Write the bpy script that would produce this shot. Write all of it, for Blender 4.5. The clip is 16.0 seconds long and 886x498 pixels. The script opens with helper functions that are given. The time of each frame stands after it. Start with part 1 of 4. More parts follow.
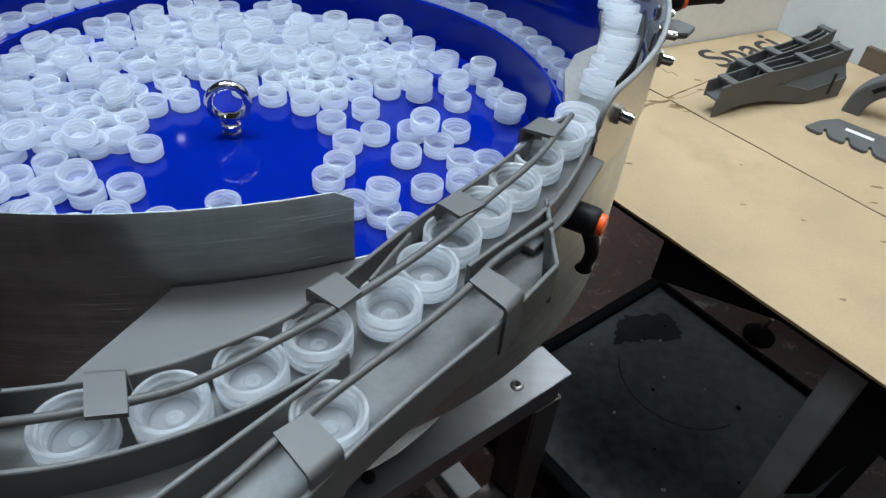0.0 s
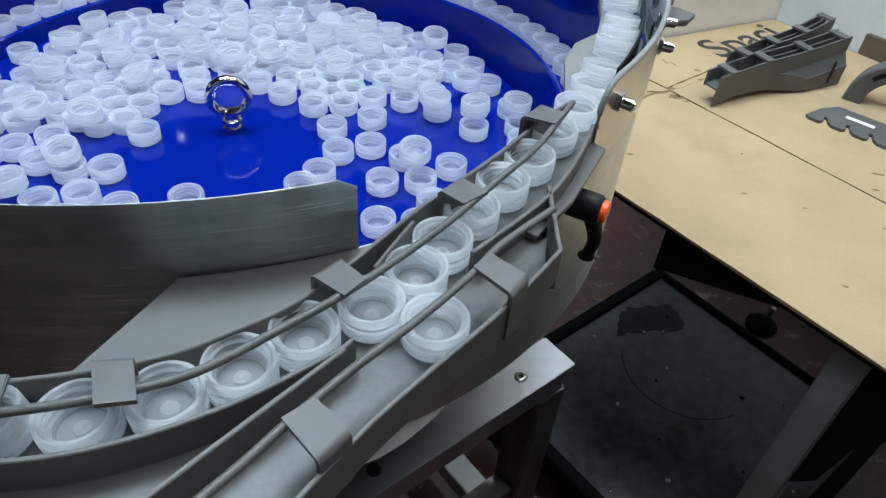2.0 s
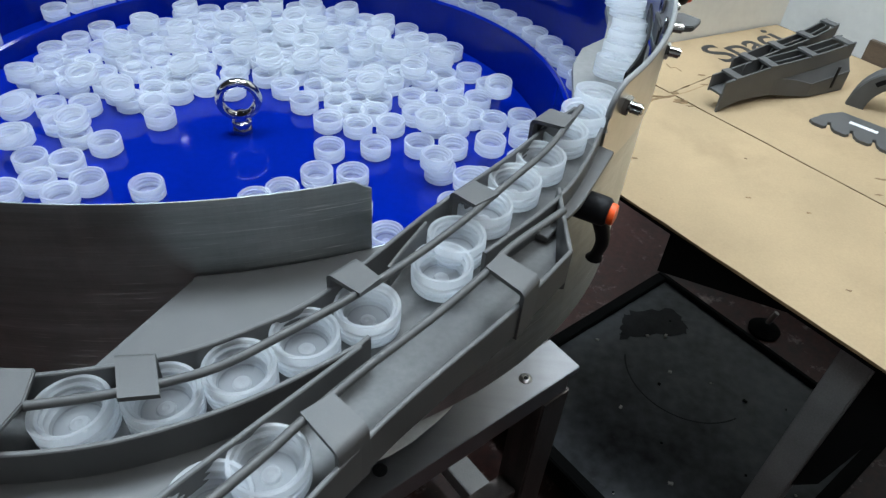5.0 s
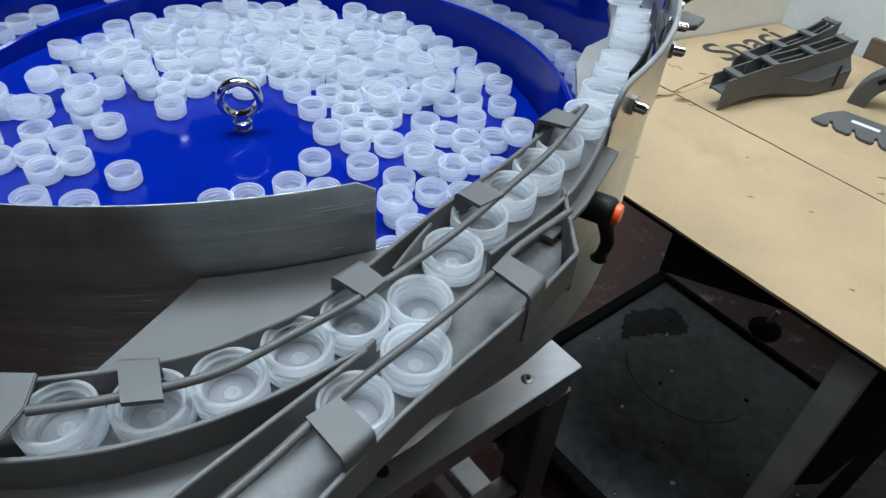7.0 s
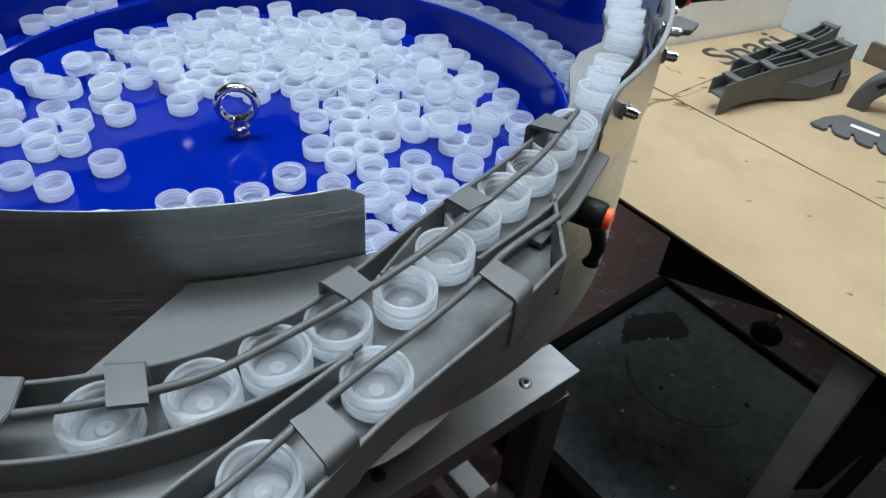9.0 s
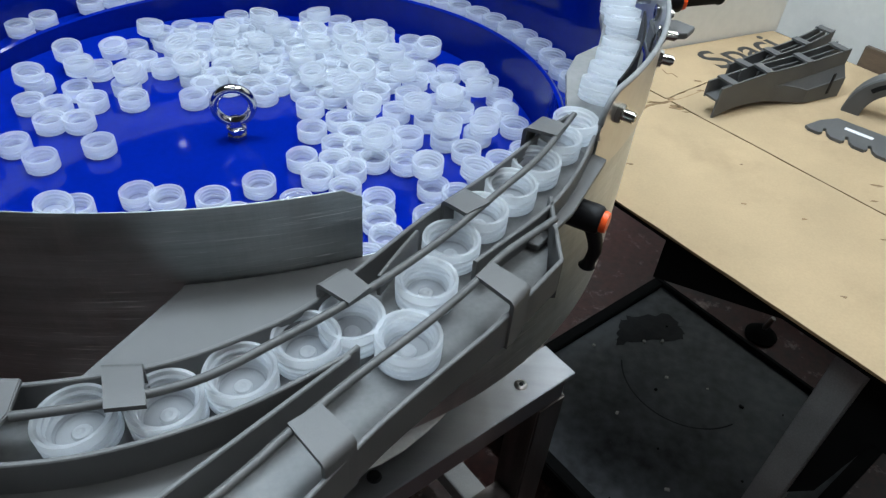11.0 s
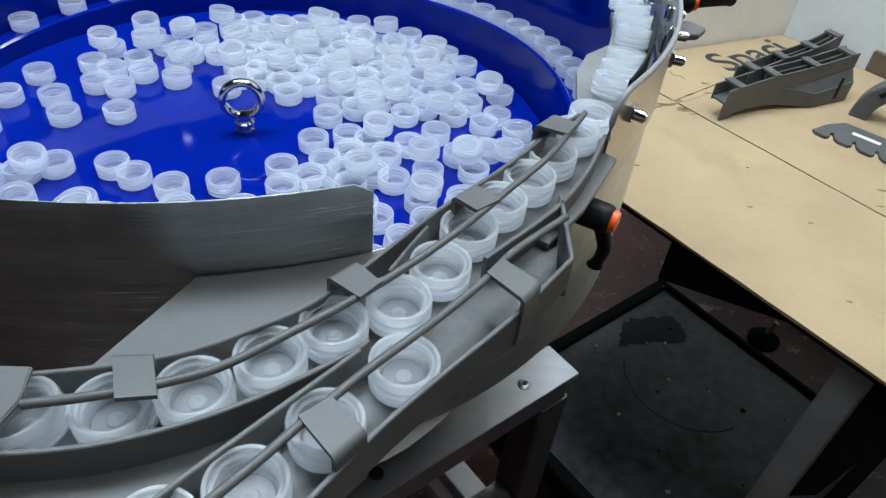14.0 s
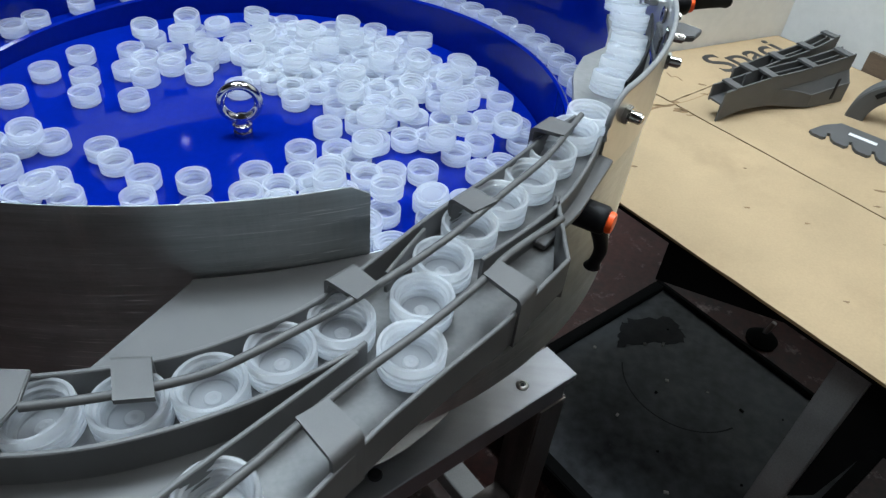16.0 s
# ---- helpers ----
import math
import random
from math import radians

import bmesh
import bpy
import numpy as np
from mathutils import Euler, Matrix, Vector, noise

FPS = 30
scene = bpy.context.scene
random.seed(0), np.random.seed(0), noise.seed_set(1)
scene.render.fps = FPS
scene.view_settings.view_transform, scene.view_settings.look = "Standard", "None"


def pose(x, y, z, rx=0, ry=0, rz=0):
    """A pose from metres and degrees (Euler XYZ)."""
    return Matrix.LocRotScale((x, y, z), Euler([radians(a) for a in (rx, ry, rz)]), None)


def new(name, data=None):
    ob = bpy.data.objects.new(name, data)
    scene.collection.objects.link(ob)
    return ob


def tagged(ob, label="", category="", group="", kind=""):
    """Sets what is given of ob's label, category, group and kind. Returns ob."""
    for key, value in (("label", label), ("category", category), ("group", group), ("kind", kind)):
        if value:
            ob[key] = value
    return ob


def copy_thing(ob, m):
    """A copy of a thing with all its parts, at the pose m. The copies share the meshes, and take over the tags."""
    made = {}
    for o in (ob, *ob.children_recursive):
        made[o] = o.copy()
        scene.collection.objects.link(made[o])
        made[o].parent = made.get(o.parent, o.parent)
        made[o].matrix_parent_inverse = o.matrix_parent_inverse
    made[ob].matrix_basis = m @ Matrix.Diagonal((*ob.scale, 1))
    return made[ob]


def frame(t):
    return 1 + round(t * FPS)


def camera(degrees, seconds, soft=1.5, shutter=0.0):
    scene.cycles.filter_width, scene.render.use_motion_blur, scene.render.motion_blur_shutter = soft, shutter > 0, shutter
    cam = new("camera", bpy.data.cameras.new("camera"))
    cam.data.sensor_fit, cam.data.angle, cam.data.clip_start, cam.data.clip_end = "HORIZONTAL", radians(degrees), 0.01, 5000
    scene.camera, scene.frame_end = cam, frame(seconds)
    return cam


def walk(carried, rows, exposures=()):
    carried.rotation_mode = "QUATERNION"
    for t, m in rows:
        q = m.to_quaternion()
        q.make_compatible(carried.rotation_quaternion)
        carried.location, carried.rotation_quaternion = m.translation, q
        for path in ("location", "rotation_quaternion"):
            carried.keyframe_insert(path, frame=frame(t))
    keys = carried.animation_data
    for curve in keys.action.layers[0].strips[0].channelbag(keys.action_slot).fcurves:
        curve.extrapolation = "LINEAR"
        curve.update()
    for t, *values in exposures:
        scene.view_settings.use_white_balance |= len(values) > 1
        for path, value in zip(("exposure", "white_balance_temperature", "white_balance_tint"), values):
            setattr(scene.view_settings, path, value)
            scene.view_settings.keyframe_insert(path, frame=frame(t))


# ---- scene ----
SECONDS = 16.0
cam = camera(65.3, SECONDS, soft=1.35, shutter=0.4)
walk(cam, [
    (0.0, pose(0.2641, -0.6989, 0.4590, 48.863, -4.237, 3.692)),
    (0.5, pose(0.2653, -0.7004, 0.4586, 48.893, -3.979, 3.488)),
    (1.0, pose(0.2644, -0.7017, 0.4566, 48.768, -3.647, 3.182)),
    (1.5, pose(0.2629, -0.7026, 0.4566, 48.745, -3.448, 3.111)),
    (2.0, pose(0.2630, -0.7033, 0.4557, 48.584, -3.598, 3.238)),
    (2.5, pose(0.2647, -0.7038, 0.4566, 48.664, -3.906, 3.204)),
    (3.0, pose(0.2666, -0.7048, 0.4560, 48.651, -4.123, 3.340)),
    (3.5, pose(0.2665, -0.7050, 0.4565, 48.474, -4.252, 3.519)),
    (4.0, pose(0.2621, -0.7106, 0.4589, 48.838, -3.864, 3.622)),
    (6.5, pose(0.2547, -0.7081, 0.4588, 48.864, -3.661, 3.445)),
    (7.0, pose(0.2536, -0.7068, 0.4572, 48.775, -3.685, 3.429)),
    (7.5, pose(0.2549, -0.7069, 0.4568, 48.536, -3.638, 3.897)),
    (8.0, pose(0.2561, -0.7050, 0.4573, 48.592, -3.774, 4.133)),
    (8.5, pose(0.2608, -0.7080, 0.4592, 49.020, -3.922, 3.983)),
    (9.0, pose(0.2624, -0.7076, 0.4594, 49.093, -3.470, 3.654)),
    (11.5, pose(0.2601, -0.7078, 0.4608, 49.204, -3.916, 3.470)),
    (12.0, pose(0.2581, -0.7076, 0.4603, 49.125, -3.685, 3.597)),
    (12.5, pose(0.2575, -0.7081, 0.4600, 49.094, -3.639, 3.607)),
    (13.0, pose(0.2576, -0.7091, 0.4597, 49.129, -3.866, 3.543)),
    (13.5, pose(0.2586, -0.7093, 0.4599, 49.188, -4.257, 3.749)),
    (14.0, pose(0.2565, -0.7090, 0.4585, 49.089, -4.469, 4.220)),
    (14.5, pose(0.2562, -0.7112, 0.4616, 49.427, -4.466, 4.033)),
    (15.0, pose(0.2565, -0.7121, 0.4612, 49.399, -4.106, 3.681)),
    (15.5, pose(0.2564, -0.7107, 0.4605, 49.380, -3.945, 3.745)),
    (16.0, pose(0.2574, -0.7100, 0.4598, 49.220, -4.411, 4.006)),
], exposures=[(0, 0.0), (16, 0.0)])

# ---- light: a closed workshop lit by ceiling tubes ----
world = bpy.data.worlds.new("world")
scene.world = world
world.use_nodes = True
world.node_tree.nodes["Background"].inputs[0].default_value = (0.5, 0.55, 0.62, 1)
world.node_tree.nodes["Background"].inputs[1].default_value = 0.004

FLOOR_Z = -0.95
CEIL_Z = 2.1
BZ = -0.18
# plan place, turn, watts, width, colour; all hang out of view
# the last two are added fills, for the near guard and the platform
TUBES = [(-0.30, 0.24, 35, 42, 0.62, (0.735, 0.925, 1.08)), (0.87, 0.71, -49, 15.5, 0.16, (0.79, 0.925, 1.02)), (0.75, -1.9, 0, 1.5, 0.16, (0.95, 0.96, 0.97)),
         (0.87, -0.27, -49, 12.5, 0.16, (0.80, 0.93, 1.03))]
for tx, ty, ta, power, wide, tint in TUBES:
    lamp = bpy.data.lights.new("tube_light", "AREA")
    lamp.shape, lamp.size, lamp.size_y = "RECTANGLE", 1.2, wide
    lamp.energy, lamp.color = power, tint
    ob = new("tube_light", lamp)
    ob.matrix_world = pose(tx, ty, CEIL_Z - 0.13, 0, 0, ta)


# ---- materials ----
def mat(name, base, rough=0.5, metal=0.0, var=0.12, scale=30.0, bump=0.0, fine=400.0, stretch=None, spec=0.5, coat=0.0):
    """A surface with colour variation at two scales and a fine relief."""
    m = bpy.data.materials.new(name)
    m.use_nodes = True
    nt = m.node_tree
    b = nt.nodes["Principled BSDF"]
    tc = nt.nodes.new("ShaderNodeTexCoord")
    mp = nt.nodes.new("ShaderNodeMapping")
    nt.links.new(tc.outputs["Object"], mp.inputs["Vector"])
    if stretch:
        mp.inputs["Scale"].default_value = stretch
    n1 = nt.nodes.new("ShaderNodeTexNoise")
    n1.inputs["Scale"].default_value, n1.inputs["Detail"].default_value = scale, 5
    n2 = nt.nodes.new("ShaderNodeTexNoise")
    n2.inputs["Scale"].default_value, n2.inputs["Detail"].default_value = fine, 3
    for n in (n1, n2):
        nt.links.new(mp.outputs[0], n.inputs["Vector"])
    mix = nt.nodes.new("ShaderNodeMath")
    mix.operation = "MULTIPLY_ADD"
    nt.links.new(n2.outputs[0], mix.inputs[0])
    mix.inputs[1].default_value = 0.5
    nt.links.new(n1.outputs[0], mix.inputs[2])
    ramp = nt.nodes.new("ShaderNodeValToRGB")
    lo = [max(0, c * (1 - var)) for c in base]
    hi = [min(1, c * (1 + var)) for c in base]
    ramp.color_ramp.elements[0].color, ramp.color_ramp.elements[0].position = (*lo, 1), 0.5
    ramp.color_ramp.elements[1].color, ramp.color_ramp.elements[1].position = (*hi, 1), 1.0
    nt.links.new(mix.outputs[0], ramp.inputs[0])
    nt.links.new(ramp.outputs[0], b.inputs["Base Color"])
    b.inputs["Metallic"].default_value = metal
    b.inputs["Specular IOR Level"].default_value = spec
    b.inputs["Coat Weight"].default_value = coat
    b.inputs["Coat Roughness"].default_value = 0.05
    rr = nt.nodes.new("ShaderNodeMapRange")
    rr.inputs["To Min"].default_value, rr.inputs["To Max"].default_value = rough * 0.85, min(1, rough * 1.15)
    nt.links.new(n1.outputs[0], rr.inputs[0])
    nt.links.new(rr.outputs[0], b.inputs["Roughness"])
    if bump:
        bp = nt.nodes.new("ShaderNodeBump")
        bp.inputs["Strength"].default_value, bp.inputs["Distance"].default_value = bump, 0.001
        nt.links.new(n2.outputs[0], bp.inputs["Height"])
        nt.links.new(bp.outputs[0], b.inputs["Normal"])
    return m


BLUE = mat("blue_enamel", (0.0006, 0.0108, 0.220), 0.05, var=0.12, scale=9, fine=120, spec=0.2)
STEEL = mat("brushed_steel", (0.46, 0.495, 0.505), 0.36, 1.0, var=0.2, scale=6, fine=60, bump=0.3, stretch=(0.5, 0.5, 16))
SATIN = mat("satin_steel", (0.60, 0.58, 0.55), 0.32, 1.0, var=0.10, scale=8, fine=90, bump=0.05)
ALU = mat("brushed_aluminium", (0.37, 0.375, 0.395), 0.42, 1.0, var=0.08, scale=10, fine=260, bump=0.03, stretch=(1, 6, 1))
POST = mat("dark_steel_tube", (0.18, 0.155, 0.145), 0.38, 0.9, var=0.25, scale=8, fine=90, bump=0.08, stretch=(6, 6, 0.6))
CHROME = mat("chrome", (0.58, 0.565, 0.54), 0.13, 1.0, var=0.05)
PRINT = mat("grey_printed_plastic", (0.092, 0.0905, 0.089), 0.5, var=0.12, scale=30, fine=1800, bump=0.05)
PRINT_IN = mat("grey_printed_plastic_worn", (0.074, 0.0735, 0.072), 0.42, var=0.35, scale=22, fine=300, bump=0.05)
BLACK = mat("black_plastic", (0.006, 0.006, 0.007), 0.5, var=0.2, scale=40, bump=0.1, spec=0.2)
ORANGE = mat("orange_plastic", (0.95, 0.10, 0.012), 0.35, var=0.06)
CARD = mat("cardboard", (0.435, 0.318, 0.189), 0.72, var=0.10, scale=7, fine=260, bump=0.08, spec=0.25)


def grime_and_sheen(m, dark, scale, lo, hi, amount, stretch=(1, 1, 1)):
    """Lays irregular grime, pale specks and painted reflections over a material's colour."""
    nt = m.node_tree
    b = nt.nodes["Principled BSDF"]
    src = b.inputs["Base Color"].links[0].from_socket
    tc = nt.nodes.new("ShaderNodeTexCoord")
    n = nt.nodes.new("ShaderNodeTexNoise")
    n.inputs["Scale"].default_value, n.inputs["Detail"].default_value, n.inputs["Roughness"].default_value = scale, 9, 0.72
    mp = nt.nodes.new("ShaderNodeMapping")
    mp.inputs["Scale"].default_value = stretch
    nt.links.new(tc.outputs["Object"], mp.inputs["Vector"])
    nt.links.new(mp.outputs[0], n.inputs["Vector"])
    r = nt.nodes.new("ShaderNodeMapRange")
    r.inputs["From Min"].default_value, r.inputs["From Max"].default_value = lo, hi
    r.inputs["To Max"].default_value = amount
    nt.links.new(n.outputs[0], r.inputs[0])
    mix = nt.nodes.new("ShaderNodeMix")
    mix.data_type = "RGBA"
    nt.links.new(r.outputs[0], mix.inputs["Factor"])
    nt.links.new(src, mix.inputs[6])
    mix.inputs[7].default_value = (*dark, 1)
    nt.links.new(mix.outputs[2], b.inputs["Base Color"])


grime_and_sheen(CARD, (0.30, 0.21, 0.12), 5.0, 0.52, 0.75, 0.55)
grime_and_sheen(CARD, (0.24, 0.16, 0.09), 38.0, 0.66, 0.78, 0.6)
CARD_CUT = mat("cardboard_edge", (0.30, 0.19, 0.09), 0.9, var=0.25, scale=60, bump=0.3)
BATTEN = mat("dark_brown_wood", (0.11, 0.078, 0.055), 0.6, var=0.3, scale=8, fine=90, bump=0.1, stretch=(1, 1, 8))
INK = mat("black_print", (0.03, 0.028, 0.026), 0.6, var=0.25, scale=60)
STAIN = mat("brown_scuff", (0.22, 0.135, 0.065), 0.8, var=0.3, scale=120)
RUBBER = mat("black_sheet", (0.050, 0.053, 0.058), 0.40, var=0.85, scale=4.5, fine=40, bump=0.2, spec=0.4)
RIM = mat("black_painted_steel", (0.004, 0.004, 0.004), 0.75, var=0.3, scale=20, bump=0.1, spec=0.1)
FLOORM = mat("red_painted_concrete", (0.068, 0.022, 0.017), 0.36, var=0.55, scale=5, fine=70, bump=0.3)
WALLM = mat("cream_wall", (0.85, 0.825, 0.76), 0.75, var=0.06, scale=3, fine=60, bump=0.1)
DARKWALL = mat("dark_wall", (0.11, 0.108, 0.105), 0.8, var=0.15, scale=3, fine=50)
SOUTHM = mat("grey_wall", (0.38, 0.38, 0.38), 0.8, var=0.15, scale=3, fine=50)
CEILM = mat("ceiling_paint", (0.07, 0.07, 0.07), 0.8, var=0.05, scale=3)
WHITE = mat("white_label", (0.8, 0.8, 0.8), 0.6, var=0.04)
LEGM = mat("grey_table_steel", (0.26, 0.255, 0.25), 0.45, 0.3, var=0.25, scale=10, bump=0.1)
grime_and_sheen(RUBBER, (0.02, 0.02, 0.021), 6.0, 0.54, 0.70, 0.5)
grime_and_sheen(RUBBER, (0.16, 0.165, 0.17), 24.0, 0.64, 0.8, 0.5)
grime_and_sheen(FLOORM, (0.02, 0.016, 0.015), 5.0, 0.45, 0.62, 0.85)
grime_and_sheen(FLOORM, (0.42, 0.34, 0.31), 16.0, 0.57, 0.74, 0.75)
grime_and_sheen(STEEL, (0.16, 0.155, 0.15), 5.0, 0.5, 0.7, 0.4, (1, 1, 2))
# pale upright columns: reflections of the surroundings painted into the steel
grime_and_sheen(STEEL, (0.75, 0.74, 0.72), 5.0, 0.48, 0.66, 0.5, (1.4, 1.4, 0.12))


def scratch(m, scale, lo, hi, stretch):
    """Short scratches along the grain; their glints are painted in as pale, non-metal streaks."""
    nt = m.node_tree
    b = nt.nodes["Principled BSDF"]
    tc, mp = nt.nodes.new("ShaderNodeTexCoord"), nt.nodes.new("ShaderNodeMapping")
    mp.inputs["Scale"].default_value = stretch
    n, gate = nt.nodes.new("ShaderNodeTexNoise"), nt.nodes.new("ShaderNodeTexNoise")
    n.inputs["Scale"].default_value, n.inputs["Detail"].default_value = scale, 3
    gate.inputs["Scale"].default_value, gate.inputs["Detail"].default_value = 9, 2
    nt.links.new(tc.outputs["Object"], mp.inputs["Vector"])
    nt.links.new(mp.outputs[0], n.inputs["Vector"])
    nt.links.new(tc.outputs["Object"], gate.inputs["Vector"])
    r, g = nt.nodes.new("ShaderNodeMapRange"), nt.nodes.new("ShaderNodeMapRange")
    r.inputs["From Min"].default_value, r.inputs["From Max"].default_value = lo, hi
    g.inputs["From Min"].default_value, g.inputs["From Max"].default_value = 0.42, 0.58
    nt.links.new(n.outputs[0], r.inputs[0])
    nt.links.new(gate.outputs[0], g.inputs[0])
    both = nt.nodes.new("ShaderNodeMath")
    both.operation = "MULTIPLY"
    nt.links.new(r.outputs[0], both.inputs[0])
    nt.links.new(g.outputs[0], both.inputs[1])
    src = b.inputs["Base Color"].links[0].from_socket
    mix = nt.nodes.new("ShaderNodeMix")
    mix.data_type = "RGBA"
    nt.links.new(both.outputs[0], mix.inputs["Factor"])
    nt.links.new(src, mix.inputs[6])
    mix.inputs[7].default_value = (0.85, 0.85, 0.85, 1)
    nt.links.new(mix.outputs[2], b.inputs["Base Color"])
    metal = nt.nodes.new("ShaderNodeMath")
    metal.operation = "SUBTRACT"
    metal.inputs[0].default_value = 1.0
    nt.links.new(both.outputs[0], metal.inputs[1])
    nt.links.new(metal.outputs[0], b.inputs["Metallic"])


scratch(STEEL, 26.0, 0.61, 0.70, (1, 1, 30))
MARK = mat("dark_matt_mark", (0.024, 0.024, 0.026), 0.6, var=0.4, scale=30, spec=0.2)
BLADE = mat("grey_exit_blade", (0.17, 0.168, 0.165), 0.42, var=0.2, scale=25, fine=200, bump=0.04)
EDGE = mat("pale_grey_edging", (0.22, 0.22, 0.22), 0.45, var=0.15, scale=20, fine=200, bump=0.05)
# pale base colour that paints in brightly lit steel
LIT_STEEL = mat("lit_steel_paint", (0.72, 0.71, 0.70), 0.5, var=0.15, scale=14, fine=200, bump=0.05)


def brush(m, amount):
    """Turned brushing: highlights drawn out across the grain."""
    nt = m.node_tree
    b = nt.nodes["Principled BSDF"]
    b.inputs["Anisotropic"].default_value, b.inputs["Anisotropic Rotation"].default_value = amount, 0.25
    tg = nt.nodes.new("ShaderNodeTangent")
    tg.direction_type, tg.axis = "RADIAL", "Z"
    nt.links.new(tg.outputs[0], b.inputs["Tangent"])


brush(STEEL, 0.5)
DIRT = mat("grey_debris", (0.35, 0.34, 0.32), 0.8, var=0.3)

GLOW = bpy.data.materials.new("lit_tube")
GLOW.use_nodes = True
gb = GLOW.node_tree.nodes["Principled BSDF"]
gb.inputs["Emission Color"].default_value = (0.93, 0.97, 1, 1)
gb.inputs["Emission Strength"].default_value = 14


def cap_material(name, clear):
    """Milky translucent polypropylene; clear: how much passes straight through."""
    m = bpy.data.materials.new(name)
    m.use_nodes = True
    nt = m.node_tree
    b = nt.nodes["Principled BSDF"]
    out = nt.nodes["Material Output"]
    info = nt.nodes.new("ShaderNodeObjectInfo")
    ramp = nt.nodes.new("ShaderNodeValToRGB")
    ramp.color_ramp.elements[0].color = (0.935, 0.952, 0.972, 1)
    ramp.color_ramp.elements[1].color = (0.96, 0.97, 0.985, 1)
    nt.links.new(info.outputs["Random"], ramp.inputs[0])
    nt.links.new(ramp.outputs[0], b.inputs["Base Color"])
    b.inputs["Roughness"].default_value = 0.12
    b.inputs["Coat Weight"].default_value, b.inputs["Coat Roughness"].default_value = 0.6, 0.06
    tc = nt.nodes.new("ShaderNodeTexCoord")
    ns = nt.nodes.new("ShaderNodeTexNoise")
    ns.inputs["Scale"].default_value, ns.inputs["Detail"].default_value = 260, 3
    bp = nt.nodes.new("ShaderNodeBump")
    bp.inputs["Strength"].default_value, bp.inputs["Distance"].default_value = 0.5, 0.0012
    nt.links.new(tc.outputs["Object"], ns.inputs["Vector"])
    nt.links.new(ns.outputs[0], bp.inputs["Height"])
    nt.links.new(bp.outputs[0], b.inputs["Normal"])
    tl = nt.nodes.new("ShaderNodeBsdfTranslucent")
    tl.inputs[0].default_value = (0.962, 0.978, 0.99, 1)
    tp = nt.nodes.new("ShaderNodeBsdfTransparent")
    tp.inputs[0].default_value = (0.96, 0.97, 0.99, 1)
    m1, m2 = nt.nodes.new("ShaderNodeMixShader"), nt.nodes.new("ShaderNodeMixShader")
    m1.inputs[0].default_value = 0.74
    nt.links.new(b.outputs[0], m1.inputs[1])
    nt.links.new(tl.outputs[0], m1.inputs[2])
    m2.inputs[0].default_value = clear
    nt.links.new(m1.outputs[0], m2.inputs[1])
    nt.links.new(tp.outputs[0], m2.inputs[2])
    nt.links.new(m2.outputs[0], out.inputs[0])
    return m


MILKY = cap_material("milky_polypropylene", 0.46)
MILKY_THIN = cap_material("thin_milky_polypropylene", 0.62)


# ---- mesh helpers ----
def obj(name, bm, material, smooth=None):
    me = bpy.data.meshes.new(name)
    bmesh.ops.recalc_face_normals(bm, faces=bm.faces)
    bm.to_mesh(me)
    bm.free()
    me.materials.append(material)
    if smooth is not None:
        for p in me.polygons:
            p.use_smooth = True
        me.set_sharp_from_angle(angle=radians(smooth))
    return new(name, me)


def part(name, bm, material, parent, label="", smooth=None):
    ob = obj(name, bm, material, smooth)
    ob.parent = parent
    return tagged(ob, label)


def lift(bm, m):
    bmesh.ops.transform(bm, matrix=m, verts=bm.verts)
    return bm


def box(sx, sy, sz, m=None, bevel=0.0):
    """A box standing on z = 0, centred in x and y."""
    bm = bmesh.new()
    bmesh.ops.create_cube(bm, size=1)
    lift(bm, Matrix.Translation((0, 0, sz / 2)) @ Matrix.Diagonal((sx, sy, sz, 1)))
    if bevel:
        bmesh.ops.bevel(bm, geom=bm.edges[:], offset=bevel, segments=2, affect="EDGES", profile=0.7)
    return lift(bm, m) if m else bm


def cyl(r, h, m=None, seg=24, bevel=0.0, r2=None):
    bm = bmesh.new()
    bmesh.ops.create_cone(bm, cap_ends=True, segments=seg, radius1=r, radius2=r if r2 is None else r2, depth=h)
    lift(bm, Matrix.Translation((0, 0, h / 2)))
    if bevel:
        rim = [e for e in bm.edges if abs(e.verts[0].co.z - e.verts[1].co.z) < 1e-6]
        bmesh.ops.bevel(bm, geom=rim, offset=bevel, segments=2, affect="EDGES")
    return lift(bm, m) if m else bm


def slab(pts, z0, z1, bevel=0.0):
    """A flat plate with the outline pts between two heights."""
    bm = bmesh.new()
    f = bm.faces.new([bm.verts.new((x, y, z0)) for x, y in pts])
    ext = bmesh.ops.extrude_face_region(bm, geom=[f])
    for v in ext["geom"]:
        if isinstance(v, bmesh.types.BMVert):
            v.co.z = z1
    if bevel:
        bmesh.ops.recalc_face_normals(bm, faces=bm.faces)
        bmesh.ops.bevel(bm, geom=bm.edges[:], offset=bevel, segments=2, affect="EDGES")
    return bm


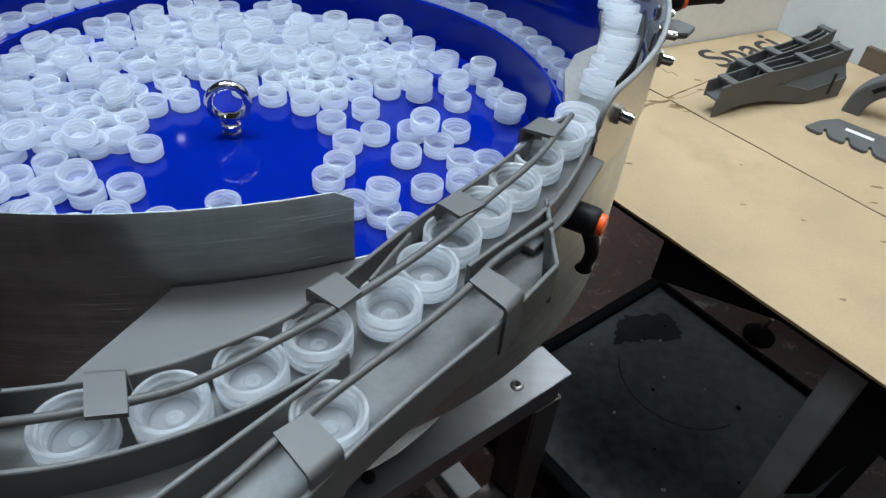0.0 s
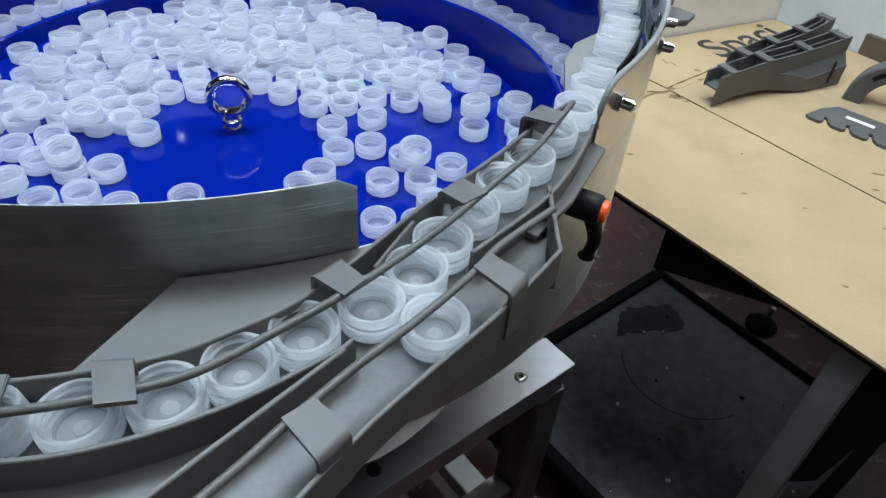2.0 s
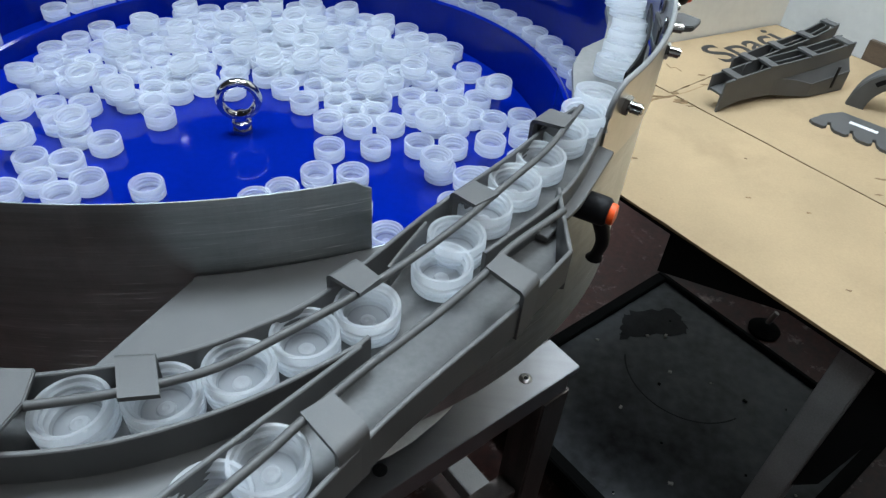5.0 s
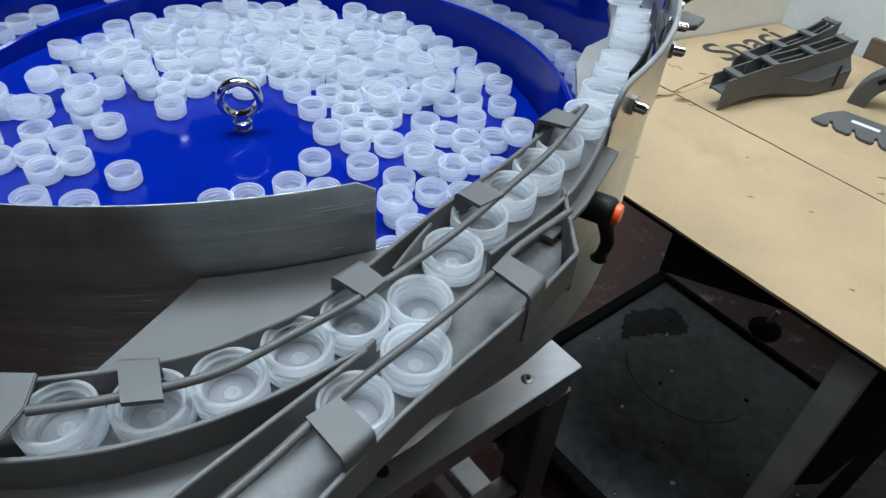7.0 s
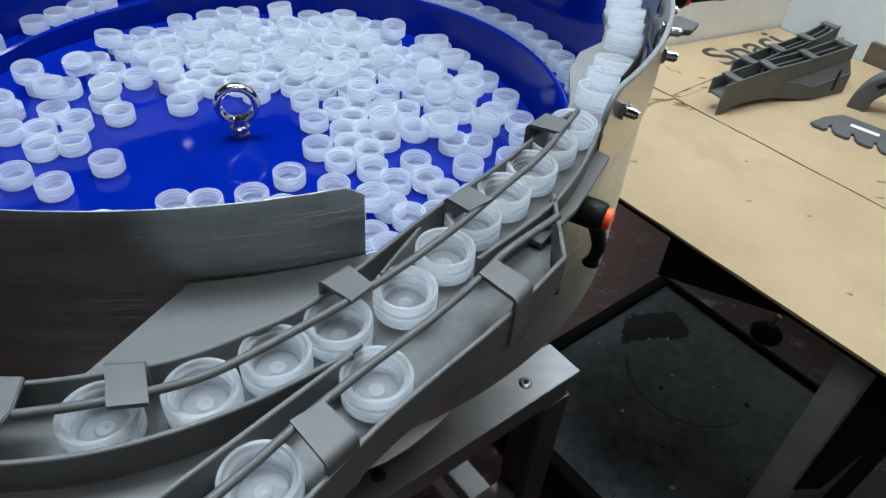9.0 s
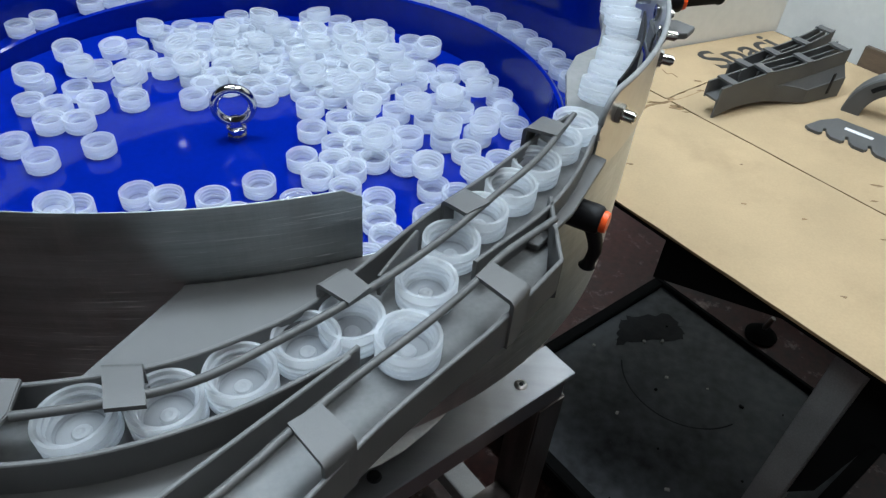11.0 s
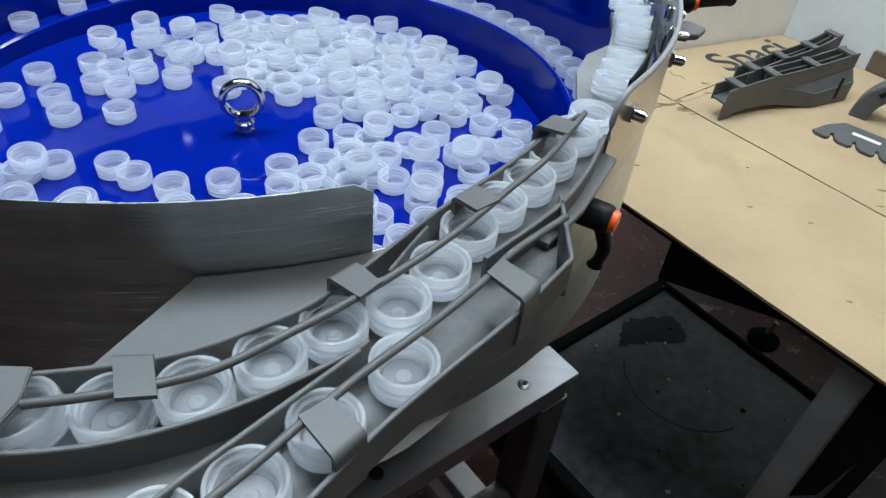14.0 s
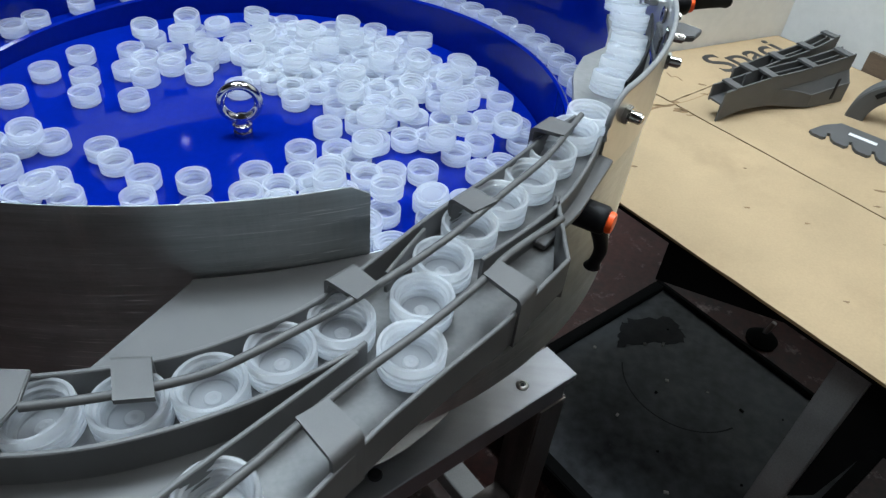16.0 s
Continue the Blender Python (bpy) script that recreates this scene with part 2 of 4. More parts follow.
def spline(pts, step=0.006):
    """Points at even steps on a smooth curve through pts."""
    p = [Vector(q) for q in pts]
    p = [p[0] * 2 - p[1]] + p + [p[-1] * 2 - p[-2]]
    fine = []
    for i in range(1, len(p) - 2):
        for k in range(12):
            t = k / 12
            a, b, c, d = p[i - 1], p[i], p[i + 1], p[i + 2]
            fine.append(0.5 * ((2 * b) + (c - a) * t + (2 * a - 5 * b + 4 * c - d) * t * t + (3 * b - a - 3 * c + d) * t ** 3))
    fine.append(p[-2])
    out, left = [fine[0]], step
    for a, b in zip(fine, fine[1:]):
        seg = (b - a).length
        while seg >= left > 0:
            a = a + (b - a).normalized() * left
            out.append(a)
            seg -= left
            left = step
        left -= seg
    if (out[-1] - fine[-1]).length > step * 0.2:
        out.append(fine[-1])
    return out


def offset(pts, d):
    """The plan curve pts moved d to its left."""
    out = []
    for i, p in enumerate(pts):
        a, b = pts[max(i - 1, 0)], pts[min(i + 1, len(pts) - 1)]
        t = (b - a).normalized()
        out.append(Vector((p.x - t.y * d, p.y + t.x * d)))
    return out


def fence(pts, thick, z0, z1, slope=None, foot=None):
    """A thin upright wall along the plan curve pts; slope(t) and foot(t) may vary its top and bottom."""
    bm = bmesh.new()
    l, r = offset(pts, thick / 2), offset(pts, -thick / 2)
    rings = []
    for i in range(len(pts)):
        zt = z1 if slope is None else slope(i / (len(pts) - 1))
        zf = z0 if foot is None else foot(i / (len(pts) - 1))
        c = min(0.0006, thick * 0.3)
        u = (l[i] - r[i]).normalized() * c
        rings.append([bm.verts.new(v) for v in ((l[i].x, l[i].y, zf), (l[i].x, l[i].y, zt - c), (l[i].x - u.x, l[i].y - u.y, zt),
                                                (r[i].x + u.x, r[i].y + u.y, zt), (r[i].x, r[i].y, zt - c), (r[i].x, r[i].y, zf))])
    for a, b in zip(rings, rings[1:]):
        for k in range(6):
            bm.faces.new((a[k], a[(k + 1) % 6], b[(k + 1) % 6], b[k]))
    bm.faces.new(rings[0])
    bm.faces.new(rings[-1][::-1])
    return bm


def rod(pts, r, seg=10):
    """A round bar along a 3D curve."""
    bm = bmesh.new()
    rings = []
    for i, p in enumerate(pts):
        t = (pts[min(i + 1, len(pts) - 1)] - pts[max(i - 1, 0)]).normalized()
        u = t.cross(Vector((0, 0, 1)))
        u = u.normalized() if u.length > 1e-4 else Vector((1, 0, 0))
        w = u.cross(t)
        rings.append([bm.verts.new(p + (u * math.cos(k * math.tau / seg) + w * math.sin(k * math.tau / seg)) * r) for k in range(seg)])
    for a, b in zip(rings, rings[1:]):
        for k in range(seg):
            bm.faces.new((a[k], a[(k + 1) % seg], b[(k + 1) % seg], b[k]))
    bm.faces.new(rings[0])
    bm.faces.new(rings[-1][::-1])
    return bm


def lathe(profile, seg=32, a0=0.0, a1=360.0, closed=False):
    """Profile (radius, height) turned about z; closed joins its last point to its first."""
    bm = bmesh.new()
    full = abs(a1 - a0) >= 359.9
    n = seg if full else seg + 1
    rings = []
    for k in range(n):
        a = radians(a0 + (a1 - a0) * k / seg)
        rings.append([bm.verts.new((r * math.cos(a), r * math.sin(a), z)) for r, z in profile])
    m = len(profile)
    for k in range(seg):
        a, b = rings[k], rings[(k + 1) % n]
        for j in range(m if closed else m - 1):
            q = (a[j], b[j], b[(j + 1) % m], a[(j + 1) % m])
            bm.faces.new(q)
    if closed and not full:
        bm.faces.new(rings[0])
        bm.faces.new(rings[-1][::-1])
    bmesh.ops.remove_doubles(bm, verts=bm.verts, dist=1e-6)
    return bm


def polar(r, deg):
    return Vector((r * math.cos(radians(deg)), r * math.sin(radians(deg))))


def empty(name, loc=(0, 0, 0)):
    ob = new(name)
    ob.location = loc
    return ob


# Directions of the bench and the machine frame in plan
U = Vector((0.662, -0.750)).normalized()
N = Vector((0.750, 0.662)).normalized()
BENCH_TURN = math.degrees(math.atan2(U.y, U.x))

# ---- the room ----
tagged(obj("floor", box(12, 12, 0.1, pose(0, 0, FLOOR_Z - 0.1)), FLOORM), "worn dark red painted concrete floor", "floor", kind="structure")
tagged(obj("ceiling", box(12, 12, 0.1, pose(0, 0, CEIL_Z)), CEILM), "plain dark grey workshop ceiling", "ceiling", kind="structure")
tagged(obj("wall_north", box(12, 0.15, 3.2, pose(0, 4.2, FLOOR_Z)), DARKWALL), "dark grey workshop wall", "wall", kind="structure")
tagged(obj("wall_west", box(0.15, 12, 3.2, pose(-4.2, 0, FLOOR_Z)), DARKWALL), "dark grey workshop wall", "wall", kind="structure")
tagged(obj("wall_south", box(12, 0.15, 3.2, pose(0, -3.2, FLOOR_Z)), SOUTHM), "grey workshop wall", "wall", kind="structure")
tagged(obj("wall_east", box(0.15, 8.0, 3.2, pose(0, 0, 0)), WALLM), "cream wall behind the bench", "wall", kind="structure")
east = bpy.data.objects["wall_east"]
far_edge = Vector((1.011, 0.969)) + N * 0.34
east.matrix_world = pose(far_edge.x, far_edge.y, FLOOR_Z, 0, 0, BENCH_TURN + 90)

# a short cream partition at the end of the bench
CORNER, RETURN_END = Vector((1.004, 0.962)), Vector((0.600, 0.7355))
run = (CORNER - RETURN_END).normalized()
side = Vector((-run.y, run.x)) * 0.06
tagged(obj("wall_corner", slab([tuple(CORNER + run * 0.02), tuple(RETURN_END), tuple(RETURN_END + side), tuple(CORNER + run * 0.02 + side)], BZ - 0.006, 0.06), WALLM),
       "short cream partition standing on the bench end", "wall", kind="structure")

for tx, ty, ta, power, wide, tint in TUBES:
    fix = tagged(empty("ceiling_light", (tx, ty, CEIL_Z)), "assumed white tube ceiling light out of view, switched on", "ceiling light", "ceiling lights")
    fix.rotation_euler = (0, 0, radians(ta))
    house = part("housing", box(1.3, wide + 0.08, 0.06, pose(0, 0, -0.06), 0.008), WHITE, fix)
    rows_of = 2 if wide < 0.3 else 4
    for k in range(rows_of):
        part("tube", cyl(0.013, 1.2, pose(-0.6, (k / (rows_of - 1) - 0.5) * wide * 0.75, -0.085, 0, 90, 0), 12), GLOW, house)

spot = tagged(empty("downlight", (-1.5, 3.05, CEIL_Z)), "small round ceiling downlight, switched on", "downlight")
part("lens", cyl(0.022, 0.01, pose(0, 0, -0.022), 24), GLOW, spot, "glowing round lens", 40)
part("rim", lathe([(0.024, -0.03), (0.04, -0.026), (0.042, 0.0), (0.024, 0.0)], 24, closed=True), WHITE, spot, "white rim", 40)

# ---- the vibratory bowl ----
R_OUT, R_IN = 0.4445, 0.434
CUT_A, CUT_B = -62.5, -36.0
LEDGE_IN = 0.372


def helix_z(deg):
    """Height of the spiral ledge, which climbs clockwise."""
    return 0.012 + 0.00033 * (150 - deg)


def bowl_wall(a0, a1, zt, r0, r1, z0, round_end=None, rad=0.011, fall=0.62):
    """A band of the bowl's side; round_end rounds the top corner at that angle."""
    bm = bmesh.new()
    n = max(3, int(abs(a1 - a0) / 1.2))
    rings = []
    angles = [a0 + (a1 - a0) * k / n for k in range(n + 1)]
    if round_end is not None:
        s = 1 if round_end == max(a0, a1) else -1
        angles = sorted(set(angles + [round_end - s * d for d in (0.05, 0.15, 0.4, 0.8, 1.3, 1.42, 1.9, 2.4)]))
    for a in angles:
        top = zt
        if round_end is not None:
            d = abs(a - round_end) * math.pi / 180 * r0
            if d < rad:
                top = zt - (rad - d) * fall if fall else zt - rad + math.sqrt(max(0, rad * rad - (rad - d) ** 2))
        c = 0.0003
        p0, p1, q0, q1 = polar(r0, a), polar(r1, a), polar(r0 + c, a), polar(r1 - c, a)
        rings.append([bm.verts.new(v) for v in ((*p0, z0), (*p0, top - c), (*q0, top), (*q1, top), (*p1, top - c), (*p1, z0))])
    for a, b in zip(rings, rings[1:]):
        for k in range(6):
            bm.faces.new((a[k], a[(k + 1) % 6], b[(k + 1) % 6], b[k]))
    bm.faces.new(rings[0])
    bm.faces.new(rings[-1][::-1])
    return bm


def build_bowl():
    bowl = tagged(empty("vibratory_bowl", (0.006, 0.003, 0)), "round steel vibratory bowl feeder with glossy blue inside", "bowl feeder")
    part("side_wall", lathe([(R_OUT - 0.004, -0.03), (R_OUT, -0.03), (R_OUT, 0.1735), (R_OUT - 0.004, 0.1735)], 160, closed=True), STEEL, bowl,
         "brushed stainless steel side", 40)
    part("near_guard", bowl_wall(-200, CUT_A, 0.23, R_OUT + 0.0002, R_OUT + 0.0014, 0.150, CUT_A), STEEL, bowl, "brushed steel guard with a rounded end", 40)
    part("exit_guard", bowl_wall(CUT_B, 24, 0.23, R_OUT + 0.0002, R_OUT + 0.0026, 0.160, CUT_B, 0.022, 0), SATIN, bowl, "satin steel guard band", 40)
    turn_r = 0.022
    lead = math.degrees(turn_r / R_OUT)
    way = [(a, 0.2300) for a in np.linspace(24, CUT_B + lead, 50)]
    way += [(CUT_B + lead - lead * math.sin(radians(q)), 0.2300 - turn_r * (1 - math.cos(radians(q)))) for q in range(15, 91, 15)] + [(CUT_B, 0.195)]
    part("edge_band", rod([Vector((*polar(R_OUT + 0.0014, a), z)) for a, z in way], 0.0024, 12), EDGE, bowl, "pale grey edging rolled over the guard", 50)
    # thin added plate: its pale colour paints the lit crescent below the rim
    skirt = [(0.2759, -0.3354), (0.2692, -0.3456), (0.2608, -0.3563), (0.2431, -0.3765), (0.2254, -0.3917), (0.2092, -0.4007), (0.1975, -0.4070), (0.1850, -0.3700), (0.2500, -0.3150)]
    part("lit_crescent", slab([(x - 0.006, y - 0.003) for x, y in skirt], -0.0525, -0.05, 0.0004), LIT_STEEL, bowl, "pale crescent standing for the lit surface under the bowl rim")
    part("far_guard", bowl_wall(24, 160, 0.23, R_OUT + 0.0002, R_OUT + 0.002, 0.160), STEEL, bowl, "", 40)
    part("lining", lathe([(R_IN, 0.0), (R_IN, 0.168), (R_OUT - 0.005, 0.171), (R_OUT - 0.005, 0.0)], 160, closed=True), BLUE, bowl, "glossy blue lining", 40)
    part("bottom", lathe([(0.0, 0.0), (0.10, 0.0), (0.25, -0.0003), (LEDGE_IN - 0.004, -0.0006), (LEDGE_IN - 0.001, -0.004), (LEDGE_IN - 0.001, -0.01), (0, -0.01)], 128),
         BLUE, bowl, "glossy blue flat bottom", 30)
    # spiral ledge with a raised inner lip
    bm = bmesh.new()
    rings = []
    for k in range(241):
        a = 170 - k * 1.5
        z = helix_z(a)
        prof = [(LEDGE_IN, -0.008), (LEDGE_IN, z + 0.012), (LEDGE_IN + 0.003, z + 0.0145), (LEDGE_IN + 0.006, z + 0.013), (LEDGE_IN + 0.010, z),
                (R_IN - 0.001, z - 0.004), (R_IN - 0.001, z - 0.008), (LEDGE_IN + 0.01, -0.008)]
        rings.append([bm.verts.new((*polar(r, a), max(h, -0.008))) for r, h in prof])
    for a, b in zip(rings, rings[1:]):
        for j in range(7):
            bm.faces.new((a[j], b[j], b[j + 1], a[j + 1]))
    part("spiral_ledge", bm, BLUE, bowl, "glossy blue spiral ledge", 50)
    part("underside", lathe([(0.0, -0.024), (R_OUT - 0.005, -0.024), (R_OUT - 0.02, -0.032), (0.33, -0.070), (0.0, -0.070)], 96), SATIN, bowl, "", 40)
    # drive unit below
    drive = tagged(empty("drive_unit"), "dark round vibrating drive under the bowl", "vibrating drive")
    part("housing", cyl(0.27, 0.192, pose(0, 0, -0.2755), 64, 0.01), POST, drive, "", 40)
    part("top_plate", cyl(0.30, 0.012, pose(0, 0, -0.083), 64, 0.003), POST, drive, "", 40)
    part("base_plate", cyl(0.31, 0.03, pose(0, 0, -0.306), 64, 0.004), RIM, drive, "", 40)
    return bowl


build_bowl()


def build_eye_bolt():
    eye = tagged(empty("eye_bolt", (0, 0, 0)), "shiny steel lifting eye bolt standing on the blue bottom", "eye bolt")
    part("nut", cyl(0.0125, 0.007, pose(0, 0, 0.0), 6, 0.001), CHROME, eye, "hexagonal nut", 30)
    part("shank", lathe([(0, 0.006), (0.0095, 0.006), (0.0095, 0.010), (0.0115, 0.011), (0.0115, 0.015), (0.0085, 0.0165), (0.0075, 0.021), (0.009, 0.026), (0, 0.028)], 28), CHROME, eye, "", 40)
    bm = bmesh.new()
    big, small, c = 0.0215, 0.0058, 0.0435
    rings = []
    for k in range(48):
        a = k * math.tau / 48
        ring = []
        for j in range(14):
            b = j * math.tau / 14
            rad = big + small * math.cos(b) * 0.92
            ring.append(bm.verts.new((rad * math.cos(a), small * 1.05 * math.sin(b), c + rad * math.sin(a))))
        rings.append(ring)
    for k in range(48):
        p, q = rings[k], rings[(k + 1) % 48]
        for j in range(14):
            bm.faces.new((p[j], p[(j + 1) % 14], q[(j + 1) % 14], q[j]))
    part("ring", bm, CHROME, eye, "round polished ring", 60)
    eye.rotation_euler = (0, 0, radians(18))


build_eye_bolt()

# ---- the printed two-lane track ----
FLOOR_T, WALL_T = 0.178, 0.1965
LANE = [(0.3504, -0.2366), (0.3325, -0.2677), (0.3112, -0.3107), (0.2864, -0.3482), (0.2699, -0.3758), (0.2538, -0.4149), (0.2339, -0.4464),
        (0.205, -0.4655), (0.179, -0.4915), (0.1517, -0.5156), (0.1119, -0.5329), (0.0525, -0.5465), (-0.10, -0.570), (-0.45, -0.625)]
LANE_IN = [(0.3474, -0.2295), (0.3278, -0.2553), (0.2887, -0.3150), (0.2475, -0.3716), (0.1971, -0.4504), (0.1631, -0.4828), (0.1291, -0.5044), (0.0756, -0.5219), (0.0231, -0.5302), (-0.10, -0.5515), (-0.45, -0.6045)]
LANE_OUT_TOP = [(0.3649, -0.2573), (0.3474, -0.3068), (0.3237, -0.3531), (0.2794, -0.4097)]
LANE_OUT_LOW = [(0.2228, -0.4807), (0.2146, -0.4905), (0.1765, -0.5230), (0.1363, -0.5466), (0.0962, -0.5600), (0.0334, -0.5693), (-0.10, -0.5925), (-0.45, -0.6455)]
SIDE_IN = [(0.2197, -0.4874), (0.1600, -0.5641), (0.0952, -0.6486), (-0.20, -0.96)]
SIDE_OUT = [(0.3300, -0.4016), (0.2960, -0.4525), (0.2630, -0.4945), (0.2404, -0.5240), (0.2240, -0.5490), (0.1940, -0.5980), (0.1621, -0.6537), (-0.145, -0.98)]


def build_track():
    tr = tagged(empty("sorting_track", (0, 0, 0)), "grey printed plastic two-lane cap track with guide bars", "conveyor track")
    v2 = lambda pts: [Vector(p) for p in pts]
    lane_in, out_top, out_low = spline(v2(LANE_IN)), spline(v2(LANE_OUT_TOP)), spline(v2(LANE_OUT_LOW))
    side_in, side_out = spline(v2(SIDE_IN)), spline(v2(SIDE_OUT))
    plate = [tuple(p) for p in lane_in[::3]] + [tuple(lane_in[-1])] + [tuple(p) for p in out_low[::-4]] + [tuple(p) for p in side_in[4::6]] + [tuple(side_in[-1])]
    plate += [tuple(p) for p in side_out[::-4]] + [(0.3272, -0.3664), (0.3262, -0.3389)] + [(0.3474, -0.3068), (0.3649, -0.2573)]
    part("lane_floor", slab([tuple(p) for p in plate], FLOOR_T - 0.006, FLOOR_T - 0.0002), PRINT_IN, tr, "scuffed grey running floor")
    # mounting plate between the bowl and the lane
    arc = [tuple(polar(R_OUT + 0.0022, a)) for a in np.linspace(-47, -75, 16)]
    ledge = [(0.1155, -0.4345), (0.083, -0.513)]
    part("mounting_plate", slab(arc + ledge + [(p.x, p.y) for p in lane_in[::-1] if 0.085 < p.x < 0.285], FLOOR_T - 0.0045, FLOOR_T + 0.0003), PRINT, tr)
    part("lower_plate", slab([(0.02, -0.545), (0.02, -0.66), (0.12, -0.655), (0.19, -0.545), (0.175, -0.527)], FLOOR_T - 0.014, FLOOR_T - 0.0012), PRINT, tr)
    part("inner_wall", fence(lane_in, 0.0028, FLOOR_T, WALL_T + 0.001), PRINT, tr)
    part("outer_wall", fence(out_top, 0.0028, FLOOR_T - 0.012, WALL_T + 0.001), PRINT, tr)
    part("lane_divider", fence(out_low, 0.0028, FLOOR_T - 0.012, WALL_T + 0.001), PRINT, tr)
    part("side_lane_inner_wall", fence(side_in, 0.0028, FLOOR_T - 0.012, WALL_T + 0.001), PRINT, tr)
    part("side_lane_outer_wall", fence(side_out, 0.0028, FLOOR_T - 0.005, WALL_T + 0.001), PRINT, tr)
    part("end_brace", fence(v2([(0.3272, -0.3393), (0.3282, -0.3668), (0.3300, -0.4016)]), 0.0028, FLOOR_T - 0.012, WALL_T + 0.001), PRINT, tr)
    part("deflector_vane", fence(spline(v2([(0.2439, -0.3865), (0.2352, -0.4066), (0.2263, -0.4291)])), 0.0022, FLOOR_T + 0.004, WALL_T + 0.001), PRINT, tr)
    part("side_flange", slab([(0.3659, -0.2594), (0.3757, -0.2666), (0.3453, -0.3346), (0.3196, -0.3747), (0.3124, -0.3706)], FLOOR_T + 0.001, FLOOR_T + 0.0055, 0.0005), PRINT, tr)
    # guide bars
    z = 0.204
    bar1 = [(0.3495, -0.2404), (0.3211, -0.3024), (0.2945, -0.3455), (0.2652, -0.3918), (0.2398, -0.4268), (0.2123, -0.4601), (0.1873, -0.4859),
            (0.1588, -0.5129), (0.1329, -0.5267), (0.1090, -0.5360), (0.0845, -0.5432)]
    bar2 = [(0.3269, -0.3717), (0.2948, -0.4096), (0.2798, -0.4343), (0.2558, -0.4678), (0.2237, -0.5081), (0.2010, -0.5400), (0.1881, -0.5595), (0.1461, -0.6173)]
    part("guide_bar", rod(spline([Vector((*p, z)) for p in bar1]), 0.0023), PRINT, tr, "long curved grey guide bar", 50)
    part("guide_bar", rod(spline([Vector((*p, z)) for p in bar2]), 0.0023), PRINT, tr, "long curved grey guide bar", 50)

    def clip(pts, drop_edge, drop, z1=0.207):
        """A bar holder: a flat tab bent down along one edge."""
        a, b = Vector(pts[drop_edge[0]]), Vector(pts[drop_edge[1]])
        d, c = (Vector(p) for i, p in enumerate(pts) if i not in drop_edge)
        if (c - b).length + (d - a).length < (c - a).length + (d - b).length:
            c, d = d, c
        out = ((a + b) - (c + d)).normalized()          # c lies opposite a, d opposite b
        th, r = 0.0028, 0.0042
        prof = []                                       # (distance before the fold, height)
        arc = [k * 15 for k in range(7)]
        outer = [(None, z1)] + [(-r + r * math.sin(radians(q)), z1 - r + r * math.cos(radians(q))) for q in arc] + [(0, z1 - drop)]
        q_r = r - th
        inner = [(-th, z1 - drop)] + [(-r + q_r * math.sin(radians(q)), z1 - r + q_r * math.cos(radians(q))) for q in reversed(arc)] + [(None, z1 - th)]
        prof = outer + inner
        bm = bmesh.new()
        rings = []
        for end, opp in ((a, c), (b, d)):
            rings.append([bm.verts.new((*(opp if e is None else end + out * e), h)) for e, h in prof])
        m = len(prof)
        for k in range(m):
            bm.faces.new((rings[0][k], rings[0][(k + 1) % m], rings[1][(k + 1) % m], rings[1][k]))
        bm.faces.new(rings[0])
        bm.faces.new(rings[1][::-1])
        part("bar_clip", bm, PRINT, tr, "", 35)

    clip([(0.3099, -0.2698), (0.3227, -0.2516), (0.3419, -0.2614), (0.3336, -0.2782)], (0, 1), 0.020)
    clip([(0.2566, -0.3661), (0.2696, -0.3512), (0.2868, -0.3641), (0.2726, -0.3784)], (0, 1), 0.020)
    clip([(0.1955, -0.4483), (0.2074, -0.4337), (0.2247, -0.4483), (0.2154, -0.4616)], (0, 1), 0.020)
    clip([(0.1105, -0.5125), (0.1279, -0.5093), (0.1392, -0.5332), (0.1223, -0.5372)], (0, 1), 0.020)
    clip([(0.2795, -0.4321), (0.2884, -0.4196), (0.3096, -0.4365), (0.3005, -0.4513)], (2, 3), 0.036)
    clip([(0.2009, -0.5358), (0.2131, -0.5239), (0.2317, -0.5400), (0.2208, -0.5551)], (2, 3), 0.036)
    part("end_cover", slab([(0.0808, -0.5252), (0.0848, -0.5432), (0.0800, -0.5700), (-0.1400, -0.6105), (-0.1400, -0.5450), (0.0300, -0.5300)], 0.204, 0.207, 0.0006), PRINT, tr, "flat grey end cover")
    # blade at the bowl's exit, on which the caps slide out
    blade = [(0.3539, -0.175), (0.3581, -0.1141), (0.3704, -0.0765), (0.3948, -0.0485), (0.4043, -0.003), (0.4063, 0.0374), (0.4385, 0.0374), (0.438, -0.06), (0.418, -0.142), (0.378, -0.232), (0.352, -0.262), (0.338, -0.245), (0.3495, -0.1918)]
    part("exit_blade", slab(blade, FLOOR_T - 0.008, FLOOR_T - 0.0005, 0.0004), BLADE, tr, "satin grey exit blade")
    part("exit_liner", fence([polar(0.4345, a) for a in np.linspace(-27, -6, 20)], 0.0022, FLOOR_T, FLOOR_T + 0.036), BLACK, tr, "black plastic liner")
    return tr


build_track()


